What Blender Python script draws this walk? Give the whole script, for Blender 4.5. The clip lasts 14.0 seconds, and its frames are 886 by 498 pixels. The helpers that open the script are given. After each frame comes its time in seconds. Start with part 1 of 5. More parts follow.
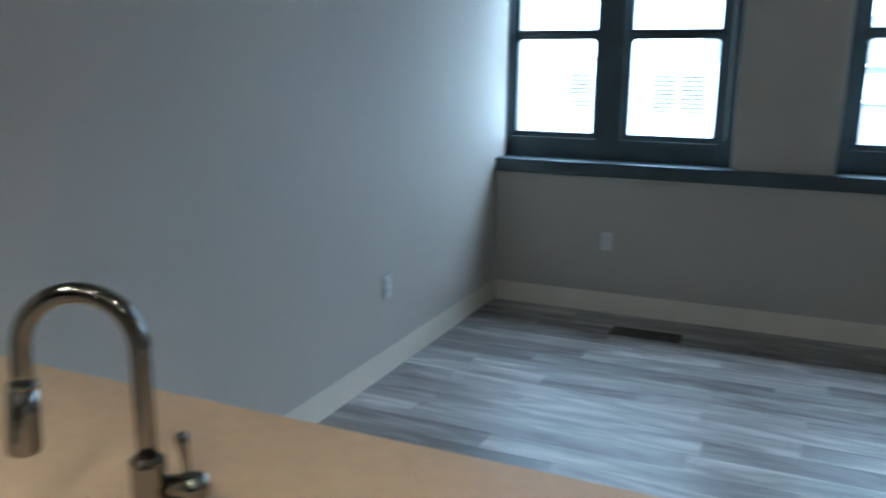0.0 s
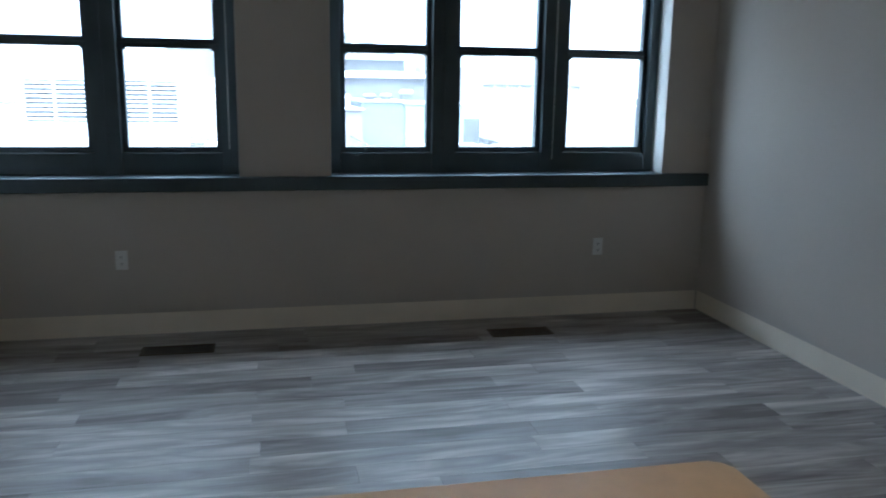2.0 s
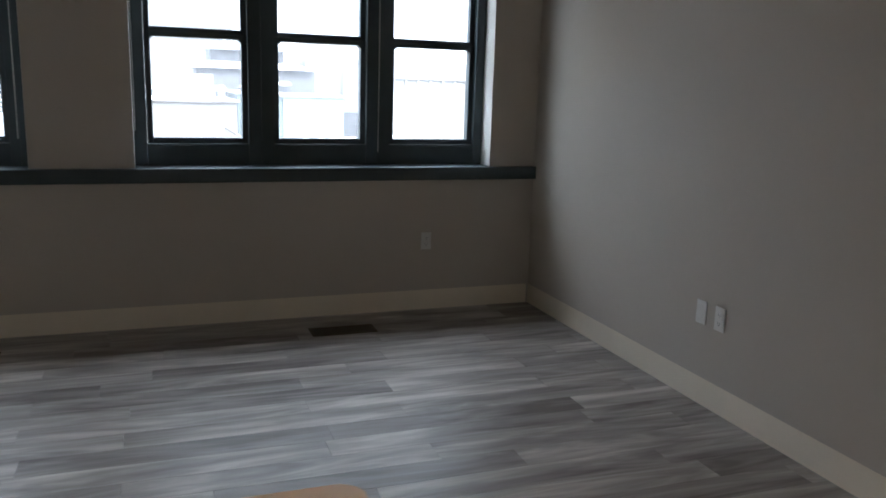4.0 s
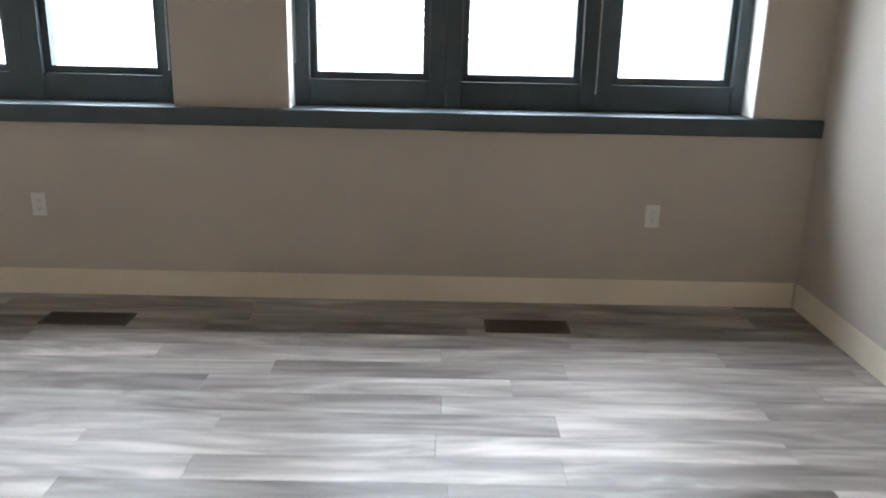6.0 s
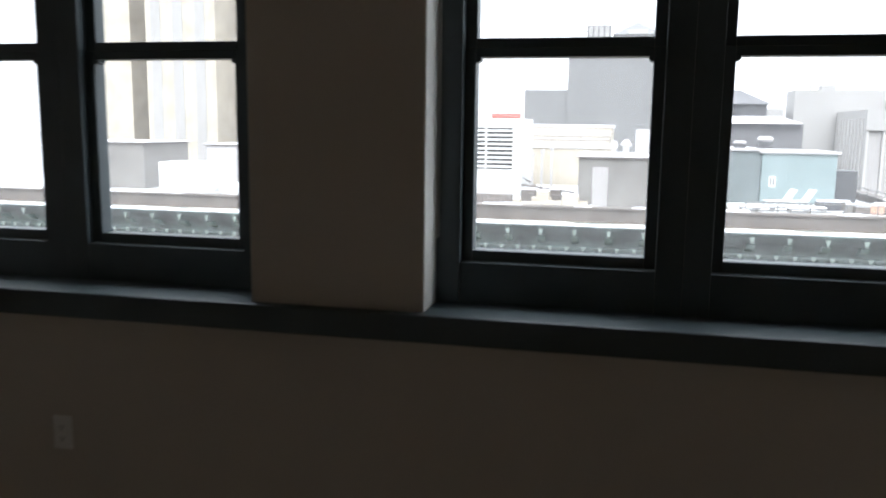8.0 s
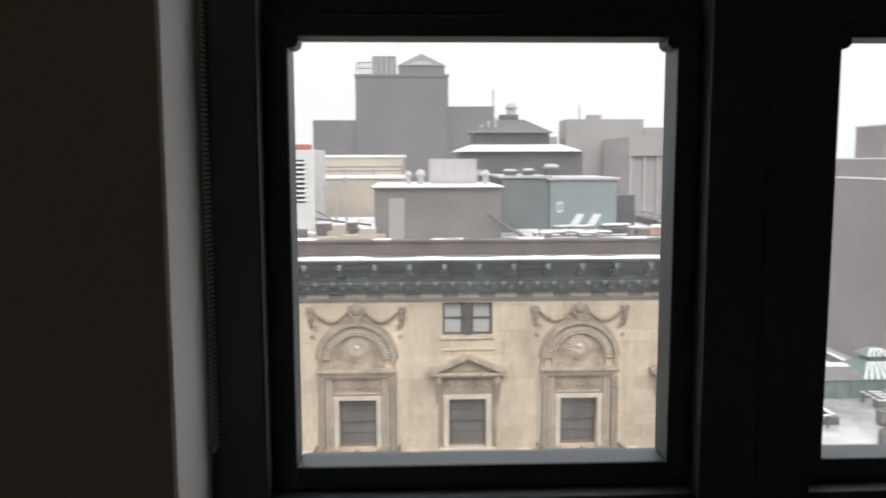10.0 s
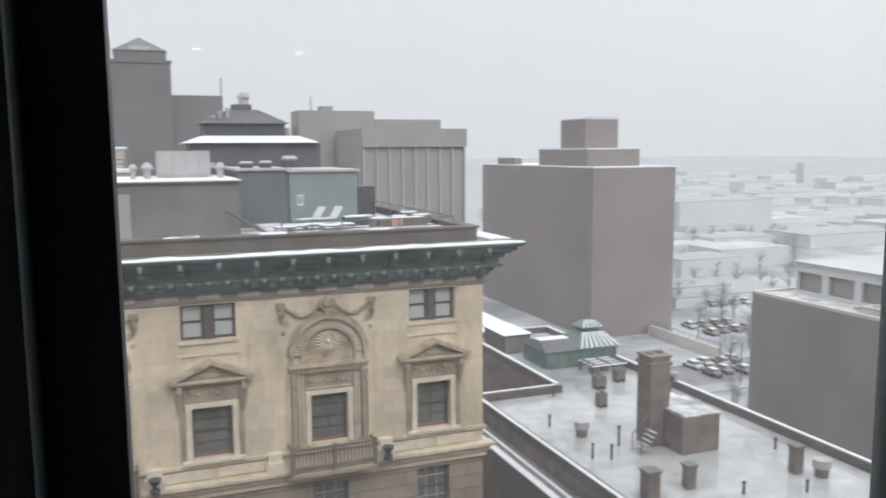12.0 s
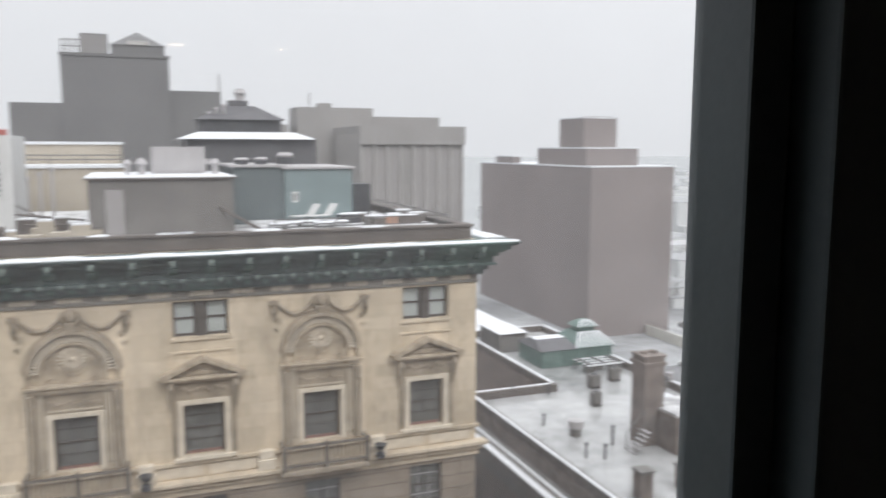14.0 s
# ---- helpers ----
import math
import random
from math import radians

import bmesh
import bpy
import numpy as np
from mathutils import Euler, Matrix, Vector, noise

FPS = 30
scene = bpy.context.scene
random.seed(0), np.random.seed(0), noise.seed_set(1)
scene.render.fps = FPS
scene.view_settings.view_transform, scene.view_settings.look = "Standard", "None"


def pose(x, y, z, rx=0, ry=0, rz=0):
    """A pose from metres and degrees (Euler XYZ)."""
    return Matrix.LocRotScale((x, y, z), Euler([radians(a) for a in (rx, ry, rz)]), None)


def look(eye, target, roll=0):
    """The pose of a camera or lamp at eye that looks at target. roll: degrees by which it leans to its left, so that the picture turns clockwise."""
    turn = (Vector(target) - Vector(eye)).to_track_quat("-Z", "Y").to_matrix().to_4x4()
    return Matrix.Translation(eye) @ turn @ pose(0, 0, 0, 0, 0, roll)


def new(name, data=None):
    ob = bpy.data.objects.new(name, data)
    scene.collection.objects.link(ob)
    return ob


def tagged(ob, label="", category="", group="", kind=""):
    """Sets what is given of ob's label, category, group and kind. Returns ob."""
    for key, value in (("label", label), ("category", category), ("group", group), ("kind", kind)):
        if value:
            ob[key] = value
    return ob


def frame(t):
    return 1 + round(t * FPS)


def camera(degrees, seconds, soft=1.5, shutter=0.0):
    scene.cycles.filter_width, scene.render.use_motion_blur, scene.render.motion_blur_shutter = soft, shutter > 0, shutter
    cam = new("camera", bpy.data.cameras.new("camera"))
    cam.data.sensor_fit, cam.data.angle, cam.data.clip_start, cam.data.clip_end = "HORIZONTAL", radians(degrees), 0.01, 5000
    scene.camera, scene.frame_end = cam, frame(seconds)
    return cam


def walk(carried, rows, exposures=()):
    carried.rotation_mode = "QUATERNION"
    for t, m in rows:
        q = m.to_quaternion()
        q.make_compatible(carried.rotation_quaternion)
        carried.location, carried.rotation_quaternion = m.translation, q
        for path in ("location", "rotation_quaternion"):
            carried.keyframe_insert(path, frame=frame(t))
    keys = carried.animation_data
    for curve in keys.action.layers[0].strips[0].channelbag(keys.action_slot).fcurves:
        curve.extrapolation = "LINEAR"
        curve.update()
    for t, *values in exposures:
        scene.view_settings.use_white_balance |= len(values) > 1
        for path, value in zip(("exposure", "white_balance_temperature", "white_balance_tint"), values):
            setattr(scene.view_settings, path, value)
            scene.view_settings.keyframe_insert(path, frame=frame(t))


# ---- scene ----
cam = camera(57.8, 14.0, 1.7, 0.5)
EXPOSURES = [(0.0, 3.12, 4420, -5), (0.6, 2.65, 4300, -3), (1.0, 2.45, 4420, -3), (1.3, 2.32, 4520, -2), (1.6, 2.3, 4640, 0), (2.1, 2.55, 4800, 1), (2.6, 2.5, 5040, 3), (3.2, 2.22, 5260, 5),
             (5.3, 3.3, 5750, 8), (6.0, 3.95, 5750, 8), (6.6, 4.2, 5720, 8), (7.0, 3.45, 5800, 8), (7.5, 2.1, 5950, 8), (8.2, 1.1, 6100, 9), (10.3, 0.12, 6600, 13), (11.0, -0.3, 6600, 13),
             (11.5, -0.47, 6400, 12), (12.0, -0.17, 6300, 11), (12.5, -0.2, 6180, 9), (13.0, -0.13, 6130, 8), (13.5, -0.22, 6150, 9), (14.0, -0.1, 6400, 12)]
PATH = [
    (0, (1.806, -4.993, 1.513), (1.022, -3.204, 1.081), 0.7),
    (0.5, (1.905, -4.912, 1.515), (1.452, -3.006, 1.113), 0.0),
    (1, (1.72, -4.933, 1.55), (1.723, -2.976, 1.139), -0.55),
    (1.5, (1.642, -4.989, 1.519), (1.924, -3.054, 1.1), -0.4),
    (2, (1.621, -5.009, 1.516), (2.044, -3.095, 1.122), 0.9),
    (2.5, (1.601, -5.02, 1.507), (2.174, -3.133, 1.168), 1.3),
    (3, (1.678, -5.044, 1.516), (2.342, -3.185, 1.199), 1.2),
    (3.2, (1.725, -5.044, 1.518), (2.456, -3.212, 1.185), 1.0),
    (4.2, (2.17, -4.92, 1.49), (2.84, -3.08, 1.07), 2.0),
    (5.3, (2.646, -4.443, 1.463), (3.159, -2.581, 0.944), 3.4),
    (5.5, (2.753, -4.315, 1.457), (3.034, -2.405, 0.934), 2.7),
    (6, (2.732, -3.89, 1.419), (2.747, -1.97, 0.857), 1.3),
    (6.5, (2.702, -3.494, 1.429), (2.606, -1.572, 0.884), 0.4),
    (7, (2.656, -3.077, 1.472), (2.244, -1.18, 0.994), 0.1),
    (7.5, (2.601, -2.679, 1.507), (2.095, -0.791, 1.089), -0.1),
    (8, (2.575, -2.265, 1.507), (2.143, -0.335, 1.212), 0.8),
    (8.2, (2.574, -2.108, 1.541), (2.165, -0.17, 1.264), 0.9),
    (10.3, (2.234, -0.718, 1.561), (2.446, 1.259, 1.342), -0.2),
    (10.5, (2.208, -0.599, 1.562), (2.517, 1.363, 1.328), -0.1),
    (11, (2.178, -0.357, 1.591), (2.654, 1.569, 1.338), 0.3),
    (11.5, (2.164, -0.232, 1.57), (2.711, 1.675, 1.317), -0.0),
    (12, (2.128, -0.184, 1.572), (2.838, 1.67, 1.328), -0.4),
    (12.5, (2.099, -0.137, 1.562), (2.977, 1.646, 1.339), -0.2),
    (13, (2.1, -0.123, 1.557), (3.069, 1.612, 1.34), -0.6),
    (13.5, (2.213, -0.127, 1.566), (3.164, 1.618, 1.345), -0.4),
    (14, (2.286, -0.208, 1.579), (2.999, 1.643, 1.33), 0.1),
]
walk(cam, [(t, look(eye, target, roll)) for t, eye, target, roll in PATH], EXPOSURES)

# ---- sky and light: a snowy, overcast day ----
world = bpy.data.worlds.new("overcast_sky")
scene.world = world
world.use_nodes = True
wn, wl = world.node_tree.nodes, world.node_tree.links
sky = wn.new("ShaderNodeTexSky")
sky.sky_type = "NISHITA"
sky.sun_disc = False
sky.sun_elevation = radians(35)
sky.sun_rotation = radians(60)
sky.dust_density = 5.0
grey = wn.new("ShaderNodeHueSaturation")
grey.inputs["Saturation"].default_value = 0.05
cloud = wn.new("ShaderNodeMix")
cloud.data_type = "RGBA"
cloud.inputs["Factor"].default_value = 0.95
cloud.inputs["B"].default_value = (9.3, 9.35, 9.5, 1)
wl.new(sky.outputs["Color"], grey.inputs["Color"])
wl.new(grey.outputs["Color"], cloud.inputs["A"])
# an overcast sky is about three times as bright overhead as at the horizon
where, split, rise, lift = wn.new("ShaderNodeTexCoord"), wn.new("ShaderNodeSeparateXYZ"), wn.new("ShaderNodeMath"), wn.new("ShaderNodeVectorMath")
wl.new(where.outputs["Generated"], split.inputs[0])
rise.operation, lift.operation = "MULTIPLY_ADD", "SCALE"
rise.use_clamp = False
rise.inputs[1].default_value, rise.inputs[2].default_value = 2.0, 1.03
square = wn.new("ShaderNodeMath")
square.operation = "MULTIPLY"
wl.new(split.outputs["Z"], square.inputs[0])
wl.new(split.outputs["Z"], square.inputs[1])
wl.new(square.outputs[0], rise.inputs[0])
wl.new(cloud.outputs["Result"], lift.inputs[0])
wl.new(rise.outputs[0], lift.inputs["Scale"])
wl.new(lift.outputs[0], wn["Background"].inputs["Color"])
wn["Background"].inputs["Strength"].default_value = 0.1

sun = new("sun", bpy.data.lights.new("sun", "SUN"))
sun.data.energy, sun.data.angle, sun.data.color = 1.75, radians(40), (1.0, 0.97, 0.93)
sun.matrix_world = look((5, -32, 36), (0, 10, 0))


# ---- materials ----
def mat(name, color, rough=0.6, metal=0.0, vary=0.12, scale=8.0, bump=0.1, fine=120.0, stretch=(1, 1, 1), island=0.0, tint=None, each=0.0):
    """A painted, plastered or mineral surface: two scales of variation in colour and relief."""
    m = bpy.data.materials.new(name)
    m.use_nodes = True
    n, l = m.node_tree.nodes, m.node_tree.links
    b = n["Principled BSDF"]
    b.inputs["Roughness"].default_value, b.inputs["Metallic"].default_value = rough, metal
    co = n.new("ShaderNodeTexCoord")
    mp = n.new("ShaderNodeMapping")
    mp.inputs["Scale"].default_value = stretch
    l.new(co.outputs["Object"], mp.inputs["Vector"])
    big, small = n.new("ShaderNodeTexNoise"), n.new("ShaderNodeTexNoise")
    big.inputs["Scale"].default_value, small.inputs["Scale"].default_value = scale, fine
    big.inputs["Detail"].default_value, small.inputs["Detail"].default_value = 5, 3
    for t in (big, small):
        l.new(mp.outputs["Vector"], t.inputs["Vector"])
    mix = n.new("ShaderNodeMath")
    mix.operation = "MULTIPLY_ADD"
    l.new(small.outputs["Fac"], mix.inputs[0])
    mix.inputs[1].default_value = 0.35
    l.new(big.outputs["Fac"], mix.inputs[2])
    source = mix.outputs[0]
    if each:
        info = n.new("ShaderNodeObjectInfo")
        add = n.new("ShaderNodeMath")
        add.operation = "MULTIPLY_ADD"
        l.new(info.outputs["Random"], add.inputs[0])
        add.inputs[1].default_value = each
        l.new(source, add.inputs[2])
        source = add.outputs[0]
    ramp = n.new("ShaderNodeValToRGB")
    dark = [c * (1 - 2 * vary) for c in color]
    light = [min(1, c * (1 + vary)) for c in (tint or color)]
    ramp.color_ramp.elements[0].position, ramp.color_ramp.elements[1].position = 0.35, 1.0 + each * 0.6
    ramp.color_ramp.elements[0].color, ramp.color_ramp.elements[1].color = (*dark, 1), (*light, 1)
    l.new(source, ramp.inputs["Fac"])
    l.new(ramp.outputs["Color"], b.inputs["Base Color"])
    if bump:
        bp = n.new("ShaderNodeBump")
        bp.inputs["Strength"].default_value, bp.inputs["Distance"].default_value = bump, 0.01
        l.new(mix.outputs[0], bp.inputs["Height"])
        l.new(bp.outputs["Normal"], b.inputs["Normal"])
    return m


def glass_mat(name, tone=(0.97, 0.98, 0.98), dust_haze=0.045):
    """Thin clear glass: what shows through, a gloss that grows at grazing angles, and a milky film for dust that also
    imitates haze outside.
    """
    m = bpy.data.materials.new(name)
    m.use_nodes = True
    n, l = m.node_tree.nodes, m.node_tree.links
    n.remove(n["Principled BSDF"])
    clear, gloss, mix, face = n.new("ShaderNodeBsdfTransparent"), n.new("ShaderNodeBsdfGlossy"), n.new("ShaderNodeMixShader"), n.new("ShaderNodeLayerWeight")
    clear.inputs["Color"].default_value = (*tone, 1)
    gloss.inputs["Roughness"].default_value = 0.01
    power, schlick = n.new("ShaderNodeMath"), n.new("ShaderNodeMath")
    power.operation, schlick.operation = "POWER", "MULTIPLY_ADD"
    face.inputs["Blend"].default_value = 0.5
    l.new(face.outputs["Facing"], power.inputs[0])
    power.inputs[1].default_value = 5
    l.new(power.outputs[0], schlick.inputs[0])
    schlick.inputs[1].default_value, schlick.inputs[2].default_value = 0.6, 0.025
    l.new(schlick.outputs[0], mix.inputs[0])
    l.new(clear.outputs[0], mix.inputs[1])
    l.new(gloss.outputs[0], mix.inputs[2])
    film, veiled, speck = n.new("ShaderNodeBsdfTranslucent"), n.new("ShaderNodeMixShader"), n.new("ShaderNodeTexNoise")
    film.inputs["Color"].default_value = (0.85, 0.87, 0.9, 1)
    speck.inputs["Scale"].default_value, speck.inputs["Detail"].default_value = 9, 6
    amount = n.new("ShaderNodeMath")
    amount.operation = "MULTIPLY"
    l.new(speck.outputs["Fac"], amount.inputs[0])
    amount.inputs[1].default_value = dust_haze * 2
    l.new(amount.outputs[0], veiled.inputs[0])
    l.new(mix.outputs[0], veiled.inputs[1])
    l.new(film.outputs[0], veiled.inputs[2])
    l.new(veiled.outputs[0], n["Material Output"].inputs["Surface"])
    return m


def ashlar(m, width, height, joint=0.012, shade=0.55):
    """Fine recessed joints of squared blocks over a wall material; the wall stands in x and z."""
    n, l = m.node_tree.nodes, m.node_tree.links
    b = n["Principled BSDF"]
    colour = b.inputs["Base Color"].links[0].from_socket
    co, mp, br = n.new("ShaderNodeTexCoord"), n.new("ShaderNodeMapping"), n.new("ShaderNodeTexBrick")
    mp.inputs["Rotation"].default_value = (radians(-90), 0, 0)
    l.new(co.outputs["Object"], mp.inputs["Vector"])
    l.new(mp.outputs[0], br.inputs["Vector"])
    br.inputs["Scale"].default_value = 1.0
    br.inputs["Brick Width"].default_value, br.inputs["Row Height"].default_value = width, height
    br.inputs["Mortar Size"].default_value, br.inputs["Mortar Smooth"].default_value = joint, 0.3
    br.inputs["Color1"].default_value, br.inputs["Color2"].default_value = (1, 1, 1, 1), (0.86, 0.85, 0.83, 1)
    br.inputs["Mortar"].default_value = (shade, shade * 0.95, shade * 0.9, 1)
    mix = n.new("ShaderNodeMix")
    mix.data_type, mix.blend_type = "RGBA", "MULTIPLY"
    mix.inputs["Factor"].default_value = 1.0
    l.new(colour, mix.inputs["A"])
    l.new(br.outputs["Color"], mix.inputs["B"])
    l.new(mix.outputs["Result"], b.inputs["Base Color"])
    return m


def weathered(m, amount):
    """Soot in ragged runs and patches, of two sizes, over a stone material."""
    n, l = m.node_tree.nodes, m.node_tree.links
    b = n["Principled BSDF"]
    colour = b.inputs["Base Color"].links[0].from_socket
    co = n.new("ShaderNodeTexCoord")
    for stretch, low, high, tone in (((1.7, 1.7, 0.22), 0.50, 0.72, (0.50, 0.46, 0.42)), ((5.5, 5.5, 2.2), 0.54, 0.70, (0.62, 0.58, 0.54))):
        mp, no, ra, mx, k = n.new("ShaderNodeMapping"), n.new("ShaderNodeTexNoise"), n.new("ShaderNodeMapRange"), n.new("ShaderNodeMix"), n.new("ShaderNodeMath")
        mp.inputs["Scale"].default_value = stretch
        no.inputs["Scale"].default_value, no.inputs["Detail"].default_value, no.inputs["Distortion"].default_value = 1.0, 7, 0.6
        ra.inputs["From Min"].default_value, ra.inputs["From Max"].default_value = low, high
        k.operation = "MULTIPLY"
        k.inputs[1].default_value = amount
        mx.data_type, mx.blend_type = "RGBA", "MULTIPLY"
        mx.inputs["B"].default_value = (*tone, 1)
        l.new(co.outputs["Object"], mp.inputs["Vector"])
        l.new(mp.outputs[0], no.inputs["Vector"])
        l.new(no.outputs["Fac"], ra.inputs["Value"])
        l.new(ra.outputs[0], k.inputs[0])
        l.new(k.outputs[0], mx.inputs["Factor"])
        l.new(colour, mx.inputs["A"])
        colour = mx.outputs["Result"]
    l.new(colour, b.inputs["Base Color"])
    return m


def lamp_mat(name, color, strength):
    m = bpy.data.materials.new(name)
    m.use_nodes = True
    b = m.node_tree.nodes["Principled BSDF"]
    b.inputs["Emission Color"].default_value, b.inputs["Emission Strength"].default_value = (*color, 1), strength
    return m


def plank_mat():
    """Grey-washed vinyl plank: long streaks of grain, each plank with its own tone."""
    m = bpy.data.materials.new("grey_vinyl_plank")
    m.use_nodes = True
    n, l = m.node_tree.nodes, m.node_tree.links
    b = n["Principled BSDF"]
    co, info = n.new("ShaderNodeTexCoord"), n.new("ShaderNodeObjectInfo")
    shift = n.new("ShaderNodeVectorMath")
    shift.operation = "MULTIPLY_ADD"
    comb = n.new("ShaderNodeCombineXYZ")
    for i in range(3):
        l.new(info.outputs["Random"], comb.inputs[i])
    l.new(comb.outputs[0], shift.inputs[0])
    shift.inputs[1].default_value = (37, 53, 11)
    l.new(co.outputs["Object"], shift.inputs[2])

    def noise_at(sx, sy, detail, dist):
        mp, t = n.new("ShaderNodeMapping"), n.new("ShaderNodeTexNoise")
        mp.inputs["Scale"].default_value = (sx, sy, 1)
        t.inputs["Scale"].default_value, t.inputs["Detail"].default_value, t.inputs["Distortion"].default_value = 1, detail, dist
        l.new(shift.outputs[0], mp.inputs["Vector"])
        l.new(mp.outputs[0], t.inputs["Vector"])
        return t.outputs["Fac"]

    broad, streak, grain, fleck = noise_at(0.6, 3.0, 3, 1.2), noise_at(1.0, 6.5, 3, 2.6), noise_at(3, 40, 4, 1.2), noise_at(20, 300, 2, 0)

    def madd(a, k, c):
        x = n.new("ShaderNodeMath")
        x.operation = "MULTIPLY_ADD"
        l.new(a, x.inputs[0])
        x.inputs[1].default_value = k
        if isinstance(c, float):
            x.inputs[2].default_value = c
        else:
            l.new(c, x.inputs[2])
        return x.outputs[0]

    total = madd(broad, 0.62, madd(streak, 0.46, madd(grain, 0.10, madd(fleck, 0.03, madd(info.outputs["Random"], 0.13, -0.185)))))
    ramp = n.new("ShaderNodeValToRGB")
    e = ramp.color_ramp.elements
    e[0].position, e[0].color = 0.33, (0.15, 0.128, 0.115, 1)
    e[1].position, e[1].color = 0.70, (0.68, 0.63, 0.585, 1)
    mid = e.new(0.52)
    mid.color = (0.36, 0.325, 0.298, 1)
    l.new(total, ramp.inputs["Fac"])
    l.new(ramp.outputs["Color"], b.inputs["Base Color"])
    b.inputs["Roughness"].default_value = 0.42
    bp = n.new("ShaderNodeBump")
    bp.inputs["Strength"].default_value, bp.inputs["Distance"].default_value = 0.25, 0.002
    l.new(grain, bp.inputs["Height"])
    l.new(bp.outputs["Normal"], b.inputs["Normal"])
    return m


M_WALL = mat("warm_grey_wall_paint", (0.575, 0.522, 0.455), 0.75, vary=0.03, scale=1.5, bump=0.05, fine=260)
# Unseen ceiling, made dark so that less light bounces onto the window wall.
M_CEIL = mat("bounce_cut_ceiling_paint", (0.42, 0.41, 0.39), 0.85, vary=0.03, scale=2, bump=0.05)
M_TRIM = mat("cream_trim_paint", (0.92, 0.84, 0.705), 0.25, vary=0.04, scale=3, bump=0.04)
M_FRAME = mat("black_window_paint", (0.062, 0.084, 0.095), 0.48, vary=0.12, scale=6, bump=0.06)
M_REVEAL = mat("window_lit_reveal", (0.84, 0.82, 0.78), 0.5, vary=0.04, scale=4)
M_PLASTIC = mat("white_plastic", (0.80, 0.79, 0.76), 0.35, vary=0.02, bump=0)
M_SLOT = mat("dark_slot", (0.03, 0.03, 0.03), 0.6, vary=0.05, bump=0)
M_VENT = mat("bronze_register", (0.10, 0.072, 0.055), 0.45, 0.3, vary=0.15, scale=20)
M_COUNTER = mat("tan_solid_surface", (0.62, 0.44, 0.28), 0.45, vary=0.05, scale=30, bump=0.02, fine=400)
M_CABINET = mat("white_cabinet_paint", (0.70, 0.67, 0.62), 0.45, vary=0.03)
# Base colour far below real chrome: a dark room's reflection put into it.
M_CHROME = mat("polished_chrome", (0.22, 0.208, 0.195), 0.045, 1.0, vary=0.02, bump=0)
M_STEEL = mat("brushed_steel", (0.55, 0.55, 0.55), 0.3, 1.0, vary=0.06, scale=40)
M_BEAD = mat("pale_nickel_beads", (0.80, 0.79, 0.76), 0.3, 0.0, vary=0.03, bump=0)
M_GLASS = glass_mat("window_glass")
M_PLANK = plank_mat()
M_UNDER = mat("dark_underlay", (0.05, 0.047, 0.045), 0.9, vary=0.1)
M_LAMP = lamp_mat("warm_lamp", (1.0, 0.76, 0.48), 15)
M_SPOT = lamp_mat("warm_counter_lamp", (1.0, 0.74, 0.45), 62)


# ---- building helpers ----
def box(bm, x0, y0, z0, x1, y1, z1, bevel=0.0):
    m = Matrix.LocRotScale(((x0 + x1) / 2, (y0 + y1) / 2, (z0 + z1) / 2), None, (abs(x1 - x0), abs(y1 - y0), abs(z1 - z0)))
    made = bmesh.ops.create_cube(bm, size=1, matrix=m)["verts"]
    if bevel:
        edges = list({e for v in made for e in v.link_edges})
        bmesh.ops.bevel(bm, geom=edges, offset=bevel, segments=2, profile=0.6, affect="EDGES")
    return bm


def cyl(bm, base, top, r0, r1=None, seg=16):
    a, b = Vector(base), Vector(top)
    m = Matrix.Translation((a + b) / 2) @ (b - a).to_track_quat("Z", "Y").to_matrix().to_4x4()
    bmesh.ops.create_cone(bm, cap_ends=True, segments=seg, radius1=r0, radius2=r0 if r1 is None else r1, depth=(b - a).length, matrix=m)
    return bm


def tube(bm, points, r, seg=12):
    """A bent round tube through the points."""
    pts = [Vector(p) for p in points]
    rings = []
    side = None
    for i, p in enumerate(pts):
        d = (pts[min(i + 1, len(pts) - 1)] - pts[max(i - 1, 0)]).normalized()
        if side is None:
            side = d.orthogonal().normalized()
        side = (side - d * side.dot(d)).normalized()
        up = d.cross(side)
        rr = r[i] if isinstance(r, (list, tuple)) else r
        rings.append([bm.verts.new(p + (side * math.cos(a) + up * math.sin(a)) * rr) for a in [2 * math.pi * k / seg for k in range(seg)]])
    for a, b in zip(rings, rings[1:]):
        for k in range(seg):
            bm.faces.new((a[k], a[(k + 1) % seg], b[(k + 1) % seg], b[k]))
    bm.faces.new(list(reversed(rings[0])))
    bm.faces.new(rings[-1])
    return bm


def prism(bm, outline, y0, y1):
    """An outline of (x, z) pairs, pushed from y0 to y1."""
    a = [bm.verts.new((x, y0, z)) for x, z in outline]
    b = [bm.verts.new((x, y1, z)) for x, z in outline]
    bm.faces.new(a)
    bm.faces.new(list(reversed(b)))
    for i in range(len(a)):
        j = (i + 1) % len(a)
        bm.faces.new((a[j], a[i], b[i], b[j]))
    bmesh.ops.recalc_face_normals(bm, faces=bm.faces[:])
    return bm


def mesh_of(name, bm, material, smooth=False):
    me = bpy.data.meshes.new(name)
    bm.to_mesh(me)
    bm.free()
    me.materials.append(material)
    if smooth:
        me.shade_smooth()
    return me


def part(name, bm, material, parent, label="", smooth=False):
    ob = new(name, mesh_of(name, bm, material, smooth))
    ob.parent = parent
    if label:
        ob["label"] = label
    return ob


